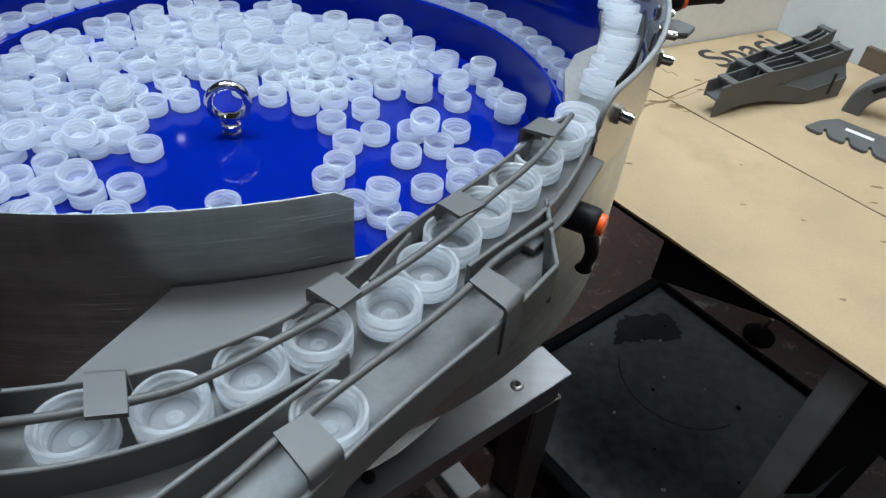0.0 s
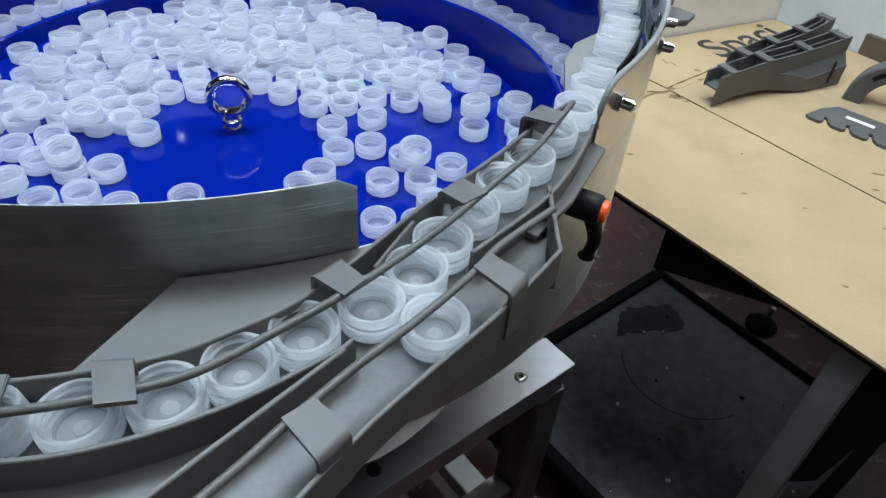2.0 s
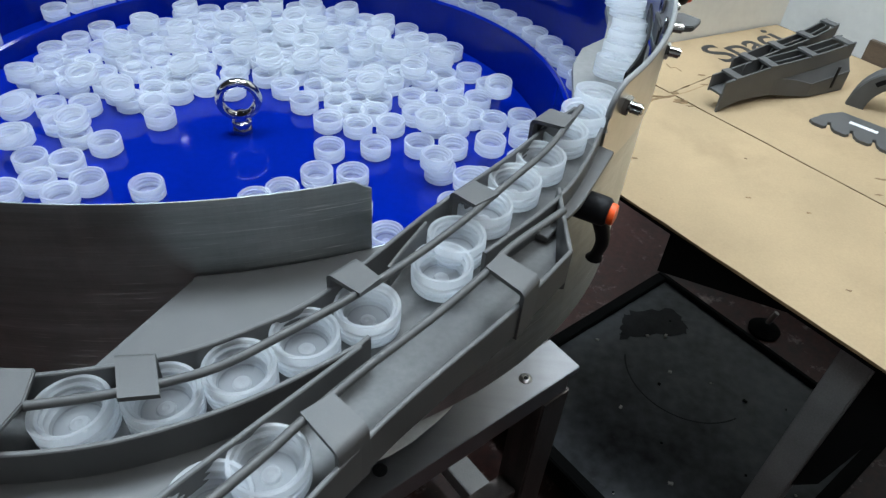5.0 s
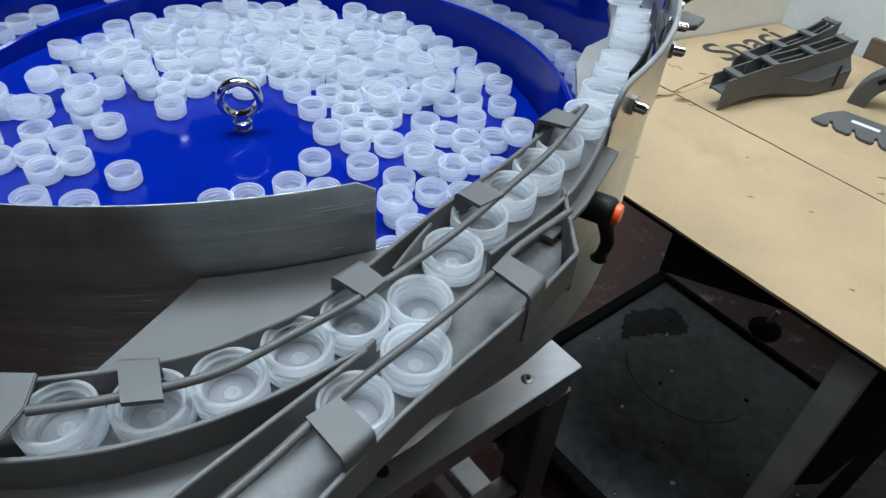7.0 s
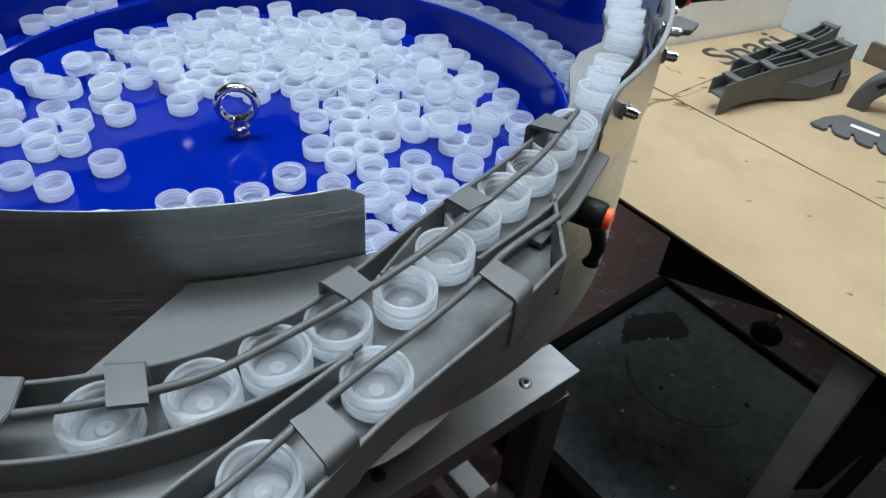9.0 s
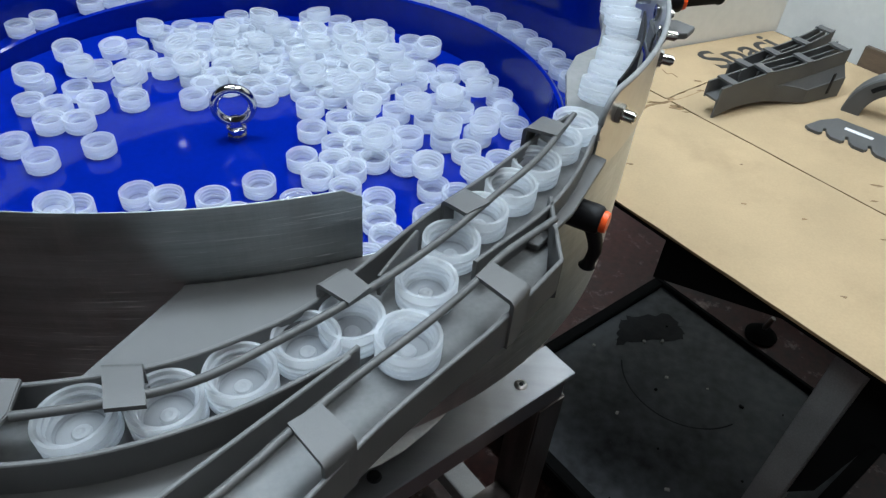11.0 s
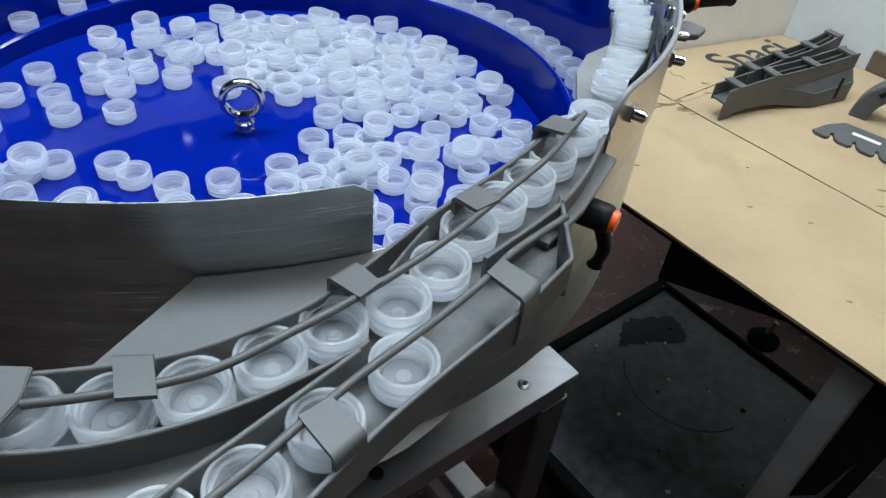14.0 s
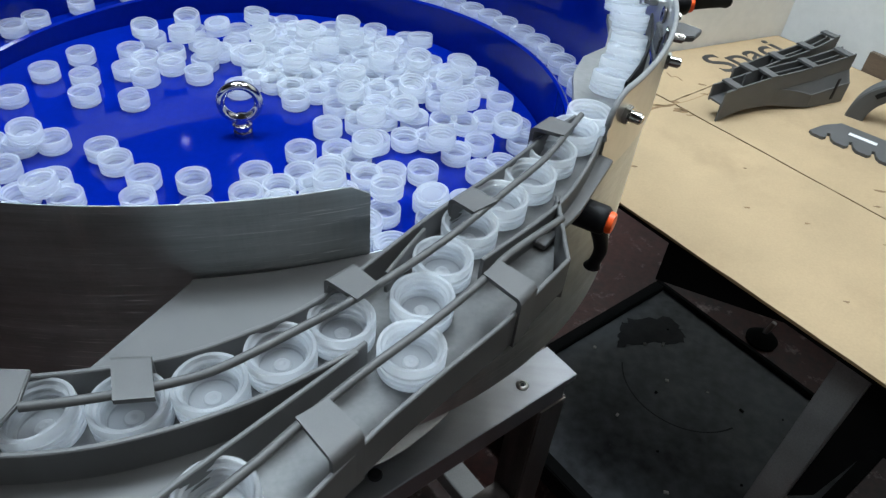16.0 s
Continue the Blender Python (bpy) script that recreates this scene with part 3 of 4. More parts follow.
# ---- clamp levers and bolts on the guard ----
def build_lever(name_label, base, out_deg, hang):
    lv = tagged(empty("clamp_lever", base), name_label, "clamp lever", "clamp levers on the bowl")
    turn = pose(0, 0, 0, 0, 0, out_deg) @ pose(0, 0, 0, 0, 90, 0)
    part("stud", cyl(0.004, 0.022, turn @ pose(0, 0, -0.012), 16), CHROME, lv, "", 40)
    part("collar", cyl(0.0075, 0.010, turn @ pose(0, 0, 0.004), 20, 0.001), BLACK, lv, "", 40)
    hub = part("hub", lathe([(0, 0.006), (0.0105, 0.006), (0.0112, 0.008), (0.0112, 0.030), (0.0108, 0.034), (0.0092, 0.036), (0, 0.036)], 28), BLACK, lv, "", 40)
    hub.matrix_local = turn
    part("button", lathe([(0.0078, 0.034), (0.0084, 0.0380), (0.0076, 0.0405), (0.004, 0.0412), (0, 0.0412)], 24), ORANGE, hub, "round orange push button", 40)
    d = (turn.to_3x3() @ Vector((0, 0, 1))).normalized()
    h = Vector(hang)
    p0 = d * 0.026
    path = spline([p0, p0 + h * 0.25 + d * 0.004, p0 + h * 0.6 + d * 0.006, p0 + h], 0.004)
    bm = bmesh.new()
    side = h.normalized().cross(d).normalized()
    rings = []
    for i, p in enumerate(path):
        t = i / (len(path) - 1)
        a, b = 0.0088 - 0.0036 * math.sin(min(t * 1.25, 1) * math.pi / 2) + 0.0012 * max(0, t - 0.85) / 0.15, 0.0072 - 0.0024 * min(1, t * 1.3) + 0.002 * max(0, t - 0.85) / 0.15
        rings.append([bm.verts.new(p + side * (a * math.cos(k * math.tau / 12)) + d * (b * math.sin(k * math.tau / 12))) for k in range(12)])
    for q, r in zip(rings, rings[1:]):
        for k in range(12):
            bm.faces.new((q[k], q[(k + 1) % 12], r[(k + 1) % 12], r[k]))
    bm.faces.new(rings[0])
    bm.faces.new(rings[-1][::-1])
    part("handle", bm, BLACK, lv, "black curved lever arm", 60)
    return lv


build_lever("black clamp lever with an orange button on the bowl side", (0.340, -0.294, 0.158), -25, (0.008, 0.000, -0.047))
build_lever("black clamp lever with an orange button on the bowl side", (0.447, 0.016, 0.203), 5, (0.054, 0.018, 0.000))


def build_bolt():
    b = tagged(empty("hex_bolt"), "small shiny hexagon bolt through the steel guard", "bolt", "bolts on the guard")
    t = pose(0, 0, 0, 0, 90, 0)
    part("washer", cyl(0.0085, 0.0018, t, 20, 0.0003), CHROME, b, "", 40)
    nut = part("nut", cyl(0.0075, 0.0065, t @ pose(0, 0, 0.0018), 6, 0.0008), CHROME, b, "", 30)
    part("thread_end", cyl(0.0045, 0.018, t, 16, 0.0014), CHROME, nut, "", 40)
    return b


BOLT = build_bolt()
BOLT_AT = [(-32, 0.208), (-17.5, 0.208), (-10.6, 0.208), (-4, 0.208)]
BOLT.matrix_world = pose(*polar(R_OUT + 0.0024, BOLT_AT[0][0]), BOLT_AT[0][1], 0, 0, BOLT_AT[0][0])
for a, z in BOLT_AT[1:]:
    copy_thing(BOLT, pose(*polar(R_OUT + 0.0024, a), z, 0, 0, a))

plate2 = tagged(empty("bracket_tab"), "grey printed bracket tab fixed to the guard", "bracket")
part("tab", slab([(0.446, -0.050), (0.480, -0.042), (0.492, -0.022), (0.476, -0.008), (0.4475, -0.012)], 0.188, 0.194, 0.001), PRINT, plate2)
part("foot", box(0.004, 0.03, 0.016, pose(0.449, -0.03, 0.172, 0, 0, -4), 0.0006), PRINT, plate2)


# ---- machine frame ----
def at(u, n, o):
    p = Vector(o) + U * u + N * n
    return p.x, p.y


def build_frame():
    fr = tagged(empty("machine_frame"), "brushed steel machine frame of square tube with flat top plates", "machine frame")
    corner = (0.4268, -0.0005)          # inner far corner of the top plate
    z = -0.32
    w = 0.063
    top = [at(0, 0, corner), at(w, 0, corner), at(w, -0.75, corner), at(0, -0.75, corner)]
    part("top_plate", slab(top, z - 0.013, z, 0.0012), ALU, fr, "brushed aluminium top plate")
    rail = [at(0.004, -0.012, corner), at(w - 0.004, -0.012, corner), at(w - 0.004, -0.74, corner), at(0.004, -0.74, corner)]
    part("rail", slab(rail, z - 0.052, z - 0.0135, 0.002), ALU, fr)
    back = [at(-0.75, 0.0, corner), at(-0.002, 0.0, corner), at(-0.002, -w, corner), at(-0.75, -w, corner)]
    part("rail", slab(back, z - 0.048, z - 0.002, 0.002), POST, fr)
    part("deck", slab([at(-0.7, -w - 0.002, corner), at(-0.003, -w - 0.002, corner), at(-0.003, -0.7, corner), at(-0.7, -0.7, corner)], z - 0.03, z + 0.012, 0.002), POST, fr)
    for u, n in ((0.0, 0.0), (0.0, -0.69), (-0.7, 0.0), (-0.7, -0.69)):
        q = [at(u + 0.003, n - 0.003, corner), at(u + w - 0.003, n - 0.003, corner), at(u + w - 0.003, n - w + 0.003, corner), at(u + 0.003, n - w + 0.003, corner)]
        part("post", slab(q, FLOOR_Z, z - 0.053, 0.003), POST, fr, "dark square steel post")
    for zz in (-0.62,):
        q = [at(0.012, -0.062, corner), at(w - 0.012, -0.062, corner), at(w - 0.012, -0.688, corner), at(0.012, -0.688, corner)]
        part("cross_rail", slab(q, zz - 0.04, zz, 0.002), POST, fr)
    low = [at(-0.63, -0.004, corner), at(0.002, -0.004, corner), at(0.002, -0.054, corner), at(-0.63, -0.054, corner)]
    part("lower_rail", slab(low, -0.845, -0.80, 0.002), LEGM, fr, "grey square lower rail")
    sx, sy = 0.3872, -0.0804
    head = part("screw", lathe([(0, z), (0.0095, z), (0.0095, z + 0.0012), (0.0075, z + 0.0035), (0.005, z + 0.004), (0.0042, z + 0.0015), (0, z + 0.0015)], 24), SATIN, fr, "button head screw", 40)
    head.location = (sx, sy, 0)
    part("hex_socket", cyl(0.0036, 0.0008, pose(0, 0, z + 0.0016), 6), BLACK, head, "dark hexagon socket")
    part("screw", lathe([(0, z), (0.0095, z), (0.0095, z + 0.0012), (0.0075, z + 0.0035), (0, z + 0.004)], 24), BLACK, fr, "dark screw", 40).location = (0.20, -0.245, 0)


build_frame()


def build_platform():
    pf = tagged(empty("low_platform"), "low black platform with a raised steel rim on the floor", "platform")
    o = (0.868, 0.706)
    z = -0.82
    L, Wd = 0.60, 0.63
    mat_sheet = part("sheet", slab([at(0, 0, o), at(L, 0, o), at(L, -Wd, o), at(0, -Wd, o)], z - 0.02, z), RUBBER, pf, "scuffed black sheet")
    for (u0, u1, n0, n1) in ((-0.03, L + 0.03, 0.0, 0.016), (-0.03, L + 0.03, -Wd - 0.03, -Wd), (-0.03, -0.0005, -Wd, 0.0), (L, L + 0.03, -Wd, 0.0)):
        part("rim", slab([at(u0, n0, o), at(u1, n0, o), at(u1, n1, o), at(u0, n1, o)], z - 0.05, z + 0.012, 0.003), RIM, pf, "black painted rim")
    for u, n in ((0.02, -0.03), (L - 0.05, -0.03), (0.02, -Wd + 0.03), (L - 0.05, -Wd + 0.03)):
        part("foot", cyl(0.03, z - 0.05 - FLOOR_Z, pose(*at(u, n, o), FLOOR_Z), 20), RIM, pf)
    part("round_mark", lathe([(0.1540, z + 0.0003), (0.1556, z + 0.0007), (0.1575, z + 0.0003)], 60, 170, 300), MARK, mat_sheet, "faint round mark").location = (0.872, 0.400, 0)
    rag = random.Random(8)
    corners = [Vector(p) for p in ((0.738, 0.560), (0.755, 0.578), (0.870, 0.600), (0.890, 0.560), (0.893, 0.512), (0.800, 0.500), (0.712, 0.478), (0.722, 0.520))]
    ragged = []
    for a, b in zip(corners, corners[1:] + corners[:1]):
        ragged += [tuple(a.lerp(b, k / 6) + Vector((rag.uniform(-0.006, 0.006), rag.uniform(-0.006, 0.006)))) for k in range(6)]
    part("dark_patch", slab(ragged, z + 0.0002, z + 0.0006), MARK, mat_sheet, "dark ragged patch")
    rnd = random.Random(5)
    for k in range(26):
        x, y = at(rnd.uniform(0.02, 0.58), rnd.uniform(-Wd + 0.02, -0.02), o)
        s = rnd.uniform(0.003, 0.007)
        crumb = obj("debris", box(s * rnd.uniform(1, 1.8), s, s * 0.6, pose(x, y, z, 0, 0, rnd.uniform(0, 180)), s * 0.2), DIRT if k % 3 else RIM)
        tagged(crumb, "small crumb of debris lying on the black sheet", "debris", "crumbs on the platform")


build_platform()


# ---- bench ----
B0 = (0.5284, 0.1934)


def build_bench():
    be = tagged(empty("work_bench"), "workbench with grey steel legs and a dark top", "workbench")
    part("bench_top", slab([at(-0.26, 0.006, B0), at(1.5, 0.006, B0), at(1.5, 0.886, B0), at(-0.34, 0.886, B0), at(-0.46, 0.352, B0), at(-0.27, 0.352, B0)], BZ - 0.018, BZ - 0.0062, 0.002), RIM, be, "dark bench top")
    for n in (0.22, 0.80):
        part("apron", slab([at(-0.2, n, B0), at(1.45, n, B0), at(1.45, n + 0.03, B0), at(-0.2, n + 0.03, B0)], BZ - 0.07, BZ - 0.0185, 0.002), RIM, be)
    # added black wedge that models the tapering shade below the bench edge
    bm = bmesh.new()
    sides = []
    for n in (0.012, 0.03):
        sides.append([bm.verts.new((*at(u, n, B0), BZ - d)) for u, d in ((0.095, 0.0185), (0.30, 0.0185), (0.30, 0.0195), (0.095, 0.098))])
    bm.faces.new(sides[0])
    bm.faces.new(sides[1][::-1])
    for k in range(4):
        bm.faces.new((sides[0][k], sides[0][(k + 1) % 4], sides[1][(k + 1) % 4], sides[1][k]))
    part("edge_shade", bm, RIM, be, "added black taper standing for the shade under the edge")
    # added black panel in place of the deep shade right of the leg
    bm = bmesh.new()
    sides = []
    for n in (0.034, 0.046):
        sides.append([bm.verts.new((*at(u, n, B0), BZ - d)) for u, d in ((0.4195, 0.0185), (0.80, 0.0185), (0.80, 0.16), (0.466, 0.13), (0.447, 0.278), (0.4195, 0.32))])
    bm.faces.new(sides[0])
    bm.faces.new(sides[1][::-1])
    for k in range(6):
        bm.faces.new((sides[0][k], sides[0][(k + 1) % 6], sides[1][(k + 1) % 6], sides[1][k]))
    part("leg_shade", bm, RIM, be, "added black panel standing for the shade beside the leg")
    for u in (0.372, 1.38):
        for n in (0.03, 0.79):
            part("leg", slab([at(u, n, B0), at(u + 0.047, n, B0), at(u + 0.047, n + 0.045, B0), at(u, n + 0.045, B0)], FLOOR_Z, BZ - 0.0185, 0.003), LEGM, be, "square grey steel leg")
    rnd = random.Random(3)

    def sheet(u0, u1, n0, n1, label, u2=None):
        u2 = u0 if u2 is None else u2          # where the far edge begins
        cs = tagged(empty("cardboard_sheet"), label, "cardboard", "cardboard sheets on the bench")
        edge = []
        for (ua, na, ub, nb) in ((u0, n0, u1, n0), (u1, n0, u1, n1), (u1, n1, u2, n1), (u2, n1, u0, n0)):
            for k in range(40):
                t = k / 40
                j = rnd.uniform(-0.0010, 0.0010) if k else 0
                edge.append(at(ua + (ub - ua) * t + (j if abs(ub - ua) < 1e-6 else 0), na + (nb - na) * t + (j if abs(nb - na) < 1e-6 else 0), B0))
        part("face_sheet", slab(edge, BZ - 0.0012, BZ), CARD, cs)
        part("flute_core", slab([at(u0 + 0.001, n0 + 0.001, B0), at(u1 - 0.001, n0 + 0.001, B0), at(u1 - 0.001, n1 - 0.001, B0), at(u2 + 0.001, n1 - 0.001, B0)], BZ - 0.0058, BZ - 0.0013), CARD_CUT, cs)
        return cs

    sheet(-0.27, 1.5, 0.0, 0.346, "tan cardboard sheet covering the bench front")
    back = sheet(-0.173, 1.5, 0.3500, 0.866, "tan cardboard sheet lying on the bench")
    sheet(-0.367, -0.176, 0.3500, 0.866, "printed tan cardboard sheet on the bench", -0.257)
    return back


build_bench()
tagged(obj("wooden_batten", slab([at(-0.045, 0.8675, B0), at(1.45, 0.8675, B0), at(1.45, 0.8825, B0), at(-0.045, 0.8825, B0)], BZ - 0.006, BZ + 0.045, 0.0015), BATTEN), "dark brown wooden batten along the wall", "batten")


def flat_text(body, size, m, material, label):
    cu = bpy.data.curves.new("lettering", "FONT")
    cu.body, cu.size, cu.extrude, cu.offset = body, size, 0.0002, 0.012 * size
    tmp = new("tmp_text", cu)
    me = bpy.data.meshes.new_from_object(tmp.evaluated_get(bpy.context.evaluated_depsgraph_get()))
    bpy.data.objects.remove(tmp)
    me.materials.append(material)
    ob = new("printed_lettering", me)
    ob.matrix_world = m
    return tagged(ob, label, "lettering")


flat_text("Spaci", 0.118, pose(0.824, 0.714, BZ + 0.0004, 0, 0, 38), INK, "large black letters printed on the cardboard")

rnd = random.Random(11)
for k, (u, n, s) in enumerate([(-0.14, 0.335, 0.014), (-0.145, 0.342, 0.010), (-0.12, 0.338, 0.007), (-0.17, 0.356, 0.009), (0.12, 0.17, 0.004), (0.33, 0.10, 0.004), (0.22, 0.42, 0.008),
                               (0.24, 0.37, 0.006), (-0.19, 0.47, 0.008), (-0.16, 0.44, 0.006), (0.05, 0.27, 0.004), (0.20, 0.22, 0.004), (-0.06, 0.10, 0.005), (0.30, 0.28, 0.004)]):
    pts = []
    x0, y0 = at(u, n, B0)
    for j in range(9):
        a = j * math.tau / 9
        r = s * rnd.uniform(0.35, 1.0)
        pts.append((x0 + r * 1.6 * math.cos(a), y0 + r * 0.7 * math.sin(a)))
    tagged(obj("scuff_mark", slab(pts, BZ, BZ + 0.0004), STAIN), "small brown scuff torn into the cardboard", "scuff mark", "scuffs on the cardboard")


# ---- printed parts lying on the bench ----
def chute(path, height, rise, lane_w, label):
    """A loose printed chute: a tall skirt carrying a channel with walls and cross bridges."""
    ch = tagged(empty("printed_chute"), label, "printed part", "printed parts on the bench")
    pts = spline([Vector(p) for p in path], 0.008)
    n = len(pts)
    top = lambda t: BZ + height + rise * t
    k0 = int(n * 0.42)
    part("skirt", fence(offset(pts, -lane_w * 0.45)[: k0 + 2], 0.004, BZ, BZ, lambda t: top(0.42 * t) - 0.030, lambda t: BZ + 0.014 * math.sin(min(1, 2 * t) * 1.57) * (1 - 0.15 * t)), PRINT, ch, "tall grey side skirt")
    low = lambda t: top(0.42 + 0.58 * t)
    hi_edge = offset(pts, -lane_w * 0.45)[k0:]
    far = offset(pts, -lane_w * 0.90)[k0:]
    ease = lambda t: min(1, 2.2 * t) ** 1.5
    lo_edge = [p.lerp(q, ease(i / (len(far) - 1))) for i, (p, q) in enumerate(zip(hi_edge, far))]
    part("skirt", fence(lo_edge, 0.004, BZ, BZ, lambda t: low(t) - 0.033 - 0.024 * ease(t), lambda t: BZ + 0.012 * (1 - t) ** 2), PRINT, ch, "tall grey side skirt")
    bm = bmesh.new()
    m = len(hi_edge)
    ring = []
    for i in range(m):
        t = i / (m - 1)
        za, zb = low(t) - 0.030, low(t) - 0.033 - 0.024 * ease(t)
        ring.append([bm.verts.new(v) for v in ((*hi_edge[i], za), (*lo_edge[i], zb), (*lo_edge[i], zb - 0.004), (*hi_edge[i], za - 0.004))])
    for p, q in zip(ring, ring[1:]):
        for k in range(4):
            bm.faces.new((p[k], p[(k + 1) % 4], q[(k + 1) % 4], q[k]))
    bm.faces.new(ring[0])
    bm.faces.new(ring[-1][::-1])
    part("shoulder", bm, PRINT, ch, "sloping grey shoulder")
    part("lane_floor", loft(pts, lane_w, lambda t: top(t) - 0.031, lambda t: top(t) - 0.027), PRINT, ch)
    for d in (-lane_w / 2, lane_w / 2):
        part("lane_wall", fence(offset(pts, d), 0.0035, BZ, BZ, lambda t: top(t) - 0.002, lambda t: top(t) - 0.034), PRINT, ch)
    part("lane_wall", fence(offset(pts, lane_w * 0.10)[int(n * 0.35):], 0.003, BZ, BZ, lambda t: top(0.35 + 0.65 * t) - 0.008, lambda t: top(0.35 + 0.65 * t) - 0.028), PRINT, ch)
    for t in (0.10, 0.38, 0.66, 0.93):
        i = min(int(t * n), n - 2)
        d = (pts[i + 1] - pts[i]).normalized()
        q = Vector((-d.y, d.x))
        c = pts[i]
        s = lane_w / 2 + 0.003
        part("bridge", slab([tuple(c + q * s - d * 0.009), tuple(c + q * s + d * 0.009), tuple(c - q * s + d * 0.009), tuple(c - q * s - d * 0.009)], top(t) - 0.004, top(t)), PRINT, ch)
    i = int(n * 0.86)
    d = pts[i + 1] - pts[i]
    spot = offset(pts, -lane_w * 0.90 - 0.0022)[i]
    part("slot", box(0.007, 0.0014, 0.045, pose(*spot, BZ + 0.012, 0, 0, math.degrees(math.atan2(d.y, d.x)))), BLACK, ch, "dark slot")
    return ch


def loft(pts, w, lo, hi):
    bm = bmesh.new()
    l, r = offset(pts, w / 2), offset(pts, -w / 2)
    rings = []
    for i, (a, b) in enumerate(zip(l, r)):
        t = i / (len(pts) - 1)
        rings.append([bm.verts.new(v) for v in ((a.x, a.y, lo(t)), (a.x, a.y, hi(t)), (b.x, b.y, hi(t)), (b.x, b.y, lo(t)))])
    for a, b in zip(rings, rings[1:]):
        for k in range(4):
            bm.faces.new((a[k], a[(k + 1) % 4], b[(k + 1) % 4], b[k]))
    bm.faces.new(rings[0])
    bm.faces.new(rings[-1][::-1])
    return bm


chute([(0.740, 0.507), (0.829, 0.560), (0.926, 0.607), (1.028, 0.665)], 0.064, 0.036, 0.034, "dark grey printed chute standing on the cardboard")
chute([(0.790, 0.570), (0.865, 0.622), (0.940, 0.669), (1.015, 0.729)], 0.074, 0.034, 0.028, "slim dark grey printed chute behind another one")


def build_comb():
    cb = tagged(empty("comb_plate"), "flat grey printed plate with a toothed edge and white label", "printed part", "printed parts on the bench")
    a, b = Vector((0.9247, 0.4865)), Vector((1.0300, 0.4020))
    ax = (b - a).normalized()
    up = Vector((-ax.y, ax.x))
    w, depth = 0.165, 0.082
    n = 4
    pts = []
    for k in range(n):
        x0 = k * w / n
        for dx, dy in ((0.0, 0.003), (0.20, -0.005), (0.68, -0.006), (0.79, 0.002), (0.70, 0.017), (0.82, 0.020), (0.98, 0.005)):
            pts.append(a + ax * (x0 + dx * w / n) + up * dy)
    pts += [a + ax * (w * 1.0) + up * 0.0, a + ax * (w * 1.02) + up * depth * 0.8, a + ax * w * 0.97 + up * depth, a + ax * 0.035 + up * depth, a + ax * 0.012 + up * depth * 0.55]
    part("plate", slab([tuple(p) for p in pts], BZ, BZ + 0.006, 0.0006), PRINT, cb)
    c = a + ax * 0.085 + up * 0.050
    part("label", slab([tuple(c - ax * 0.026 - up * 0.0055), tuple(c + ax * 0.026 - up * 0.0055), tuple(c + ax * 0.026 + up * 0.0055), tuple(c - ax * 0.026 + up * 0.0055)], BZ + 0.006, BZ + 0.0064), WHITE, cb, "narrow white label strip")


build_comb()


def build_arch():
    ar = tagged(empty("printed_arch"), "dark grey printed arch-shaped guide standing on the cardboard", "printed part", "printed parts on the bench")
    prof = [(0.066, -0.020), (0.070, -0.022), (0.098, -0.022), (0.101, -0.019), (0.101, 0.019), (0.098, 0.022), (0.070, 0.022), (0.066, 0.020)]
    bm = lathe(prof, 40, 0, 180, closed=True)
    part("arch", bm, PRINT, ar, "", 40).matrix_local = pose(0, 0, 0, 90, 0, 0)
    part("slot", lathe([(0.080, -0.0228), (0.089, -0.0228), (0.089, -0.0212), (0.080, -0.0212)], 30, 40, 150, closed=True), BLACK, ar, "dark curved slot", 40).matrix_local = pose(0, 0, 0, 90, 0, 0)
    ar.matrix_world = pose(1.123, 0.536, BZ, 0, 0, 146)


build_arch()


def build_levelling_foot():
    lf = tagged(empty("levelling_foot"), "black round levelling foot with a steel spindle on the floor", "levelling foot")
    part("pad", lathe([(0, 0), (0.042, 0), (0.044, 0.008), (0.030, 0.022), (0.016, 0.032), (0, 0.034)], 32), RIM, lf, "", 40)
    part("spindle", cyl(0.007, 0.045, pose(0, 0, 0.03, 0, 14, 0), 16), SATIN, lf, "threaded steel spindle", 40)
    lf.location = (1.180, 0.680, FLOOR_Z)


build_levelling_foot()


# torn flap at the seam crossing
flap = tagged(empty("torn_flap"), "pale torn strip of cardboard at the seam", "cardboard")
fx, fy = at(-0.165, 0.349, B0)
part("flap", slab([(fx - 0.045, fy - 0.012), (fx - 0.022, fy - 0.012), (fx - 0.004, fy - 0.003), (fx - 0.008, fy + 0.004), (fx - 0.028, fy - 0.001)], BZ + 0.0002, BZ + 0.0016), CARD, flap)
part("torn_edge", slab([(fx - 0.050, fy - 0.016), (fx - 0.028, fy - 0.015), (fx - 0.008, fy - 0.007), (fx - 0.004, fy - 0.004), (fx - 0.024, fy - 0.0125)], BZ + 0.0002, BZ + 0.0012), STAIN, flap)


def scuff(pts, r, material, label):
    bm = rod(spline([Vector((x, y, BZ)) for x, y in pts], 0.004), r, 6)
    lift(bm, Matrix.Translation((0, 0, BZ)) @ Matrix.Diagonal((1, 1, 0.25, 1)) @ Matrix.Translation((0, 0, -BZ)))
    tagged(obj("scuff_mark", bm, material), label, "scuff mark", "scuffs on the cardboard")


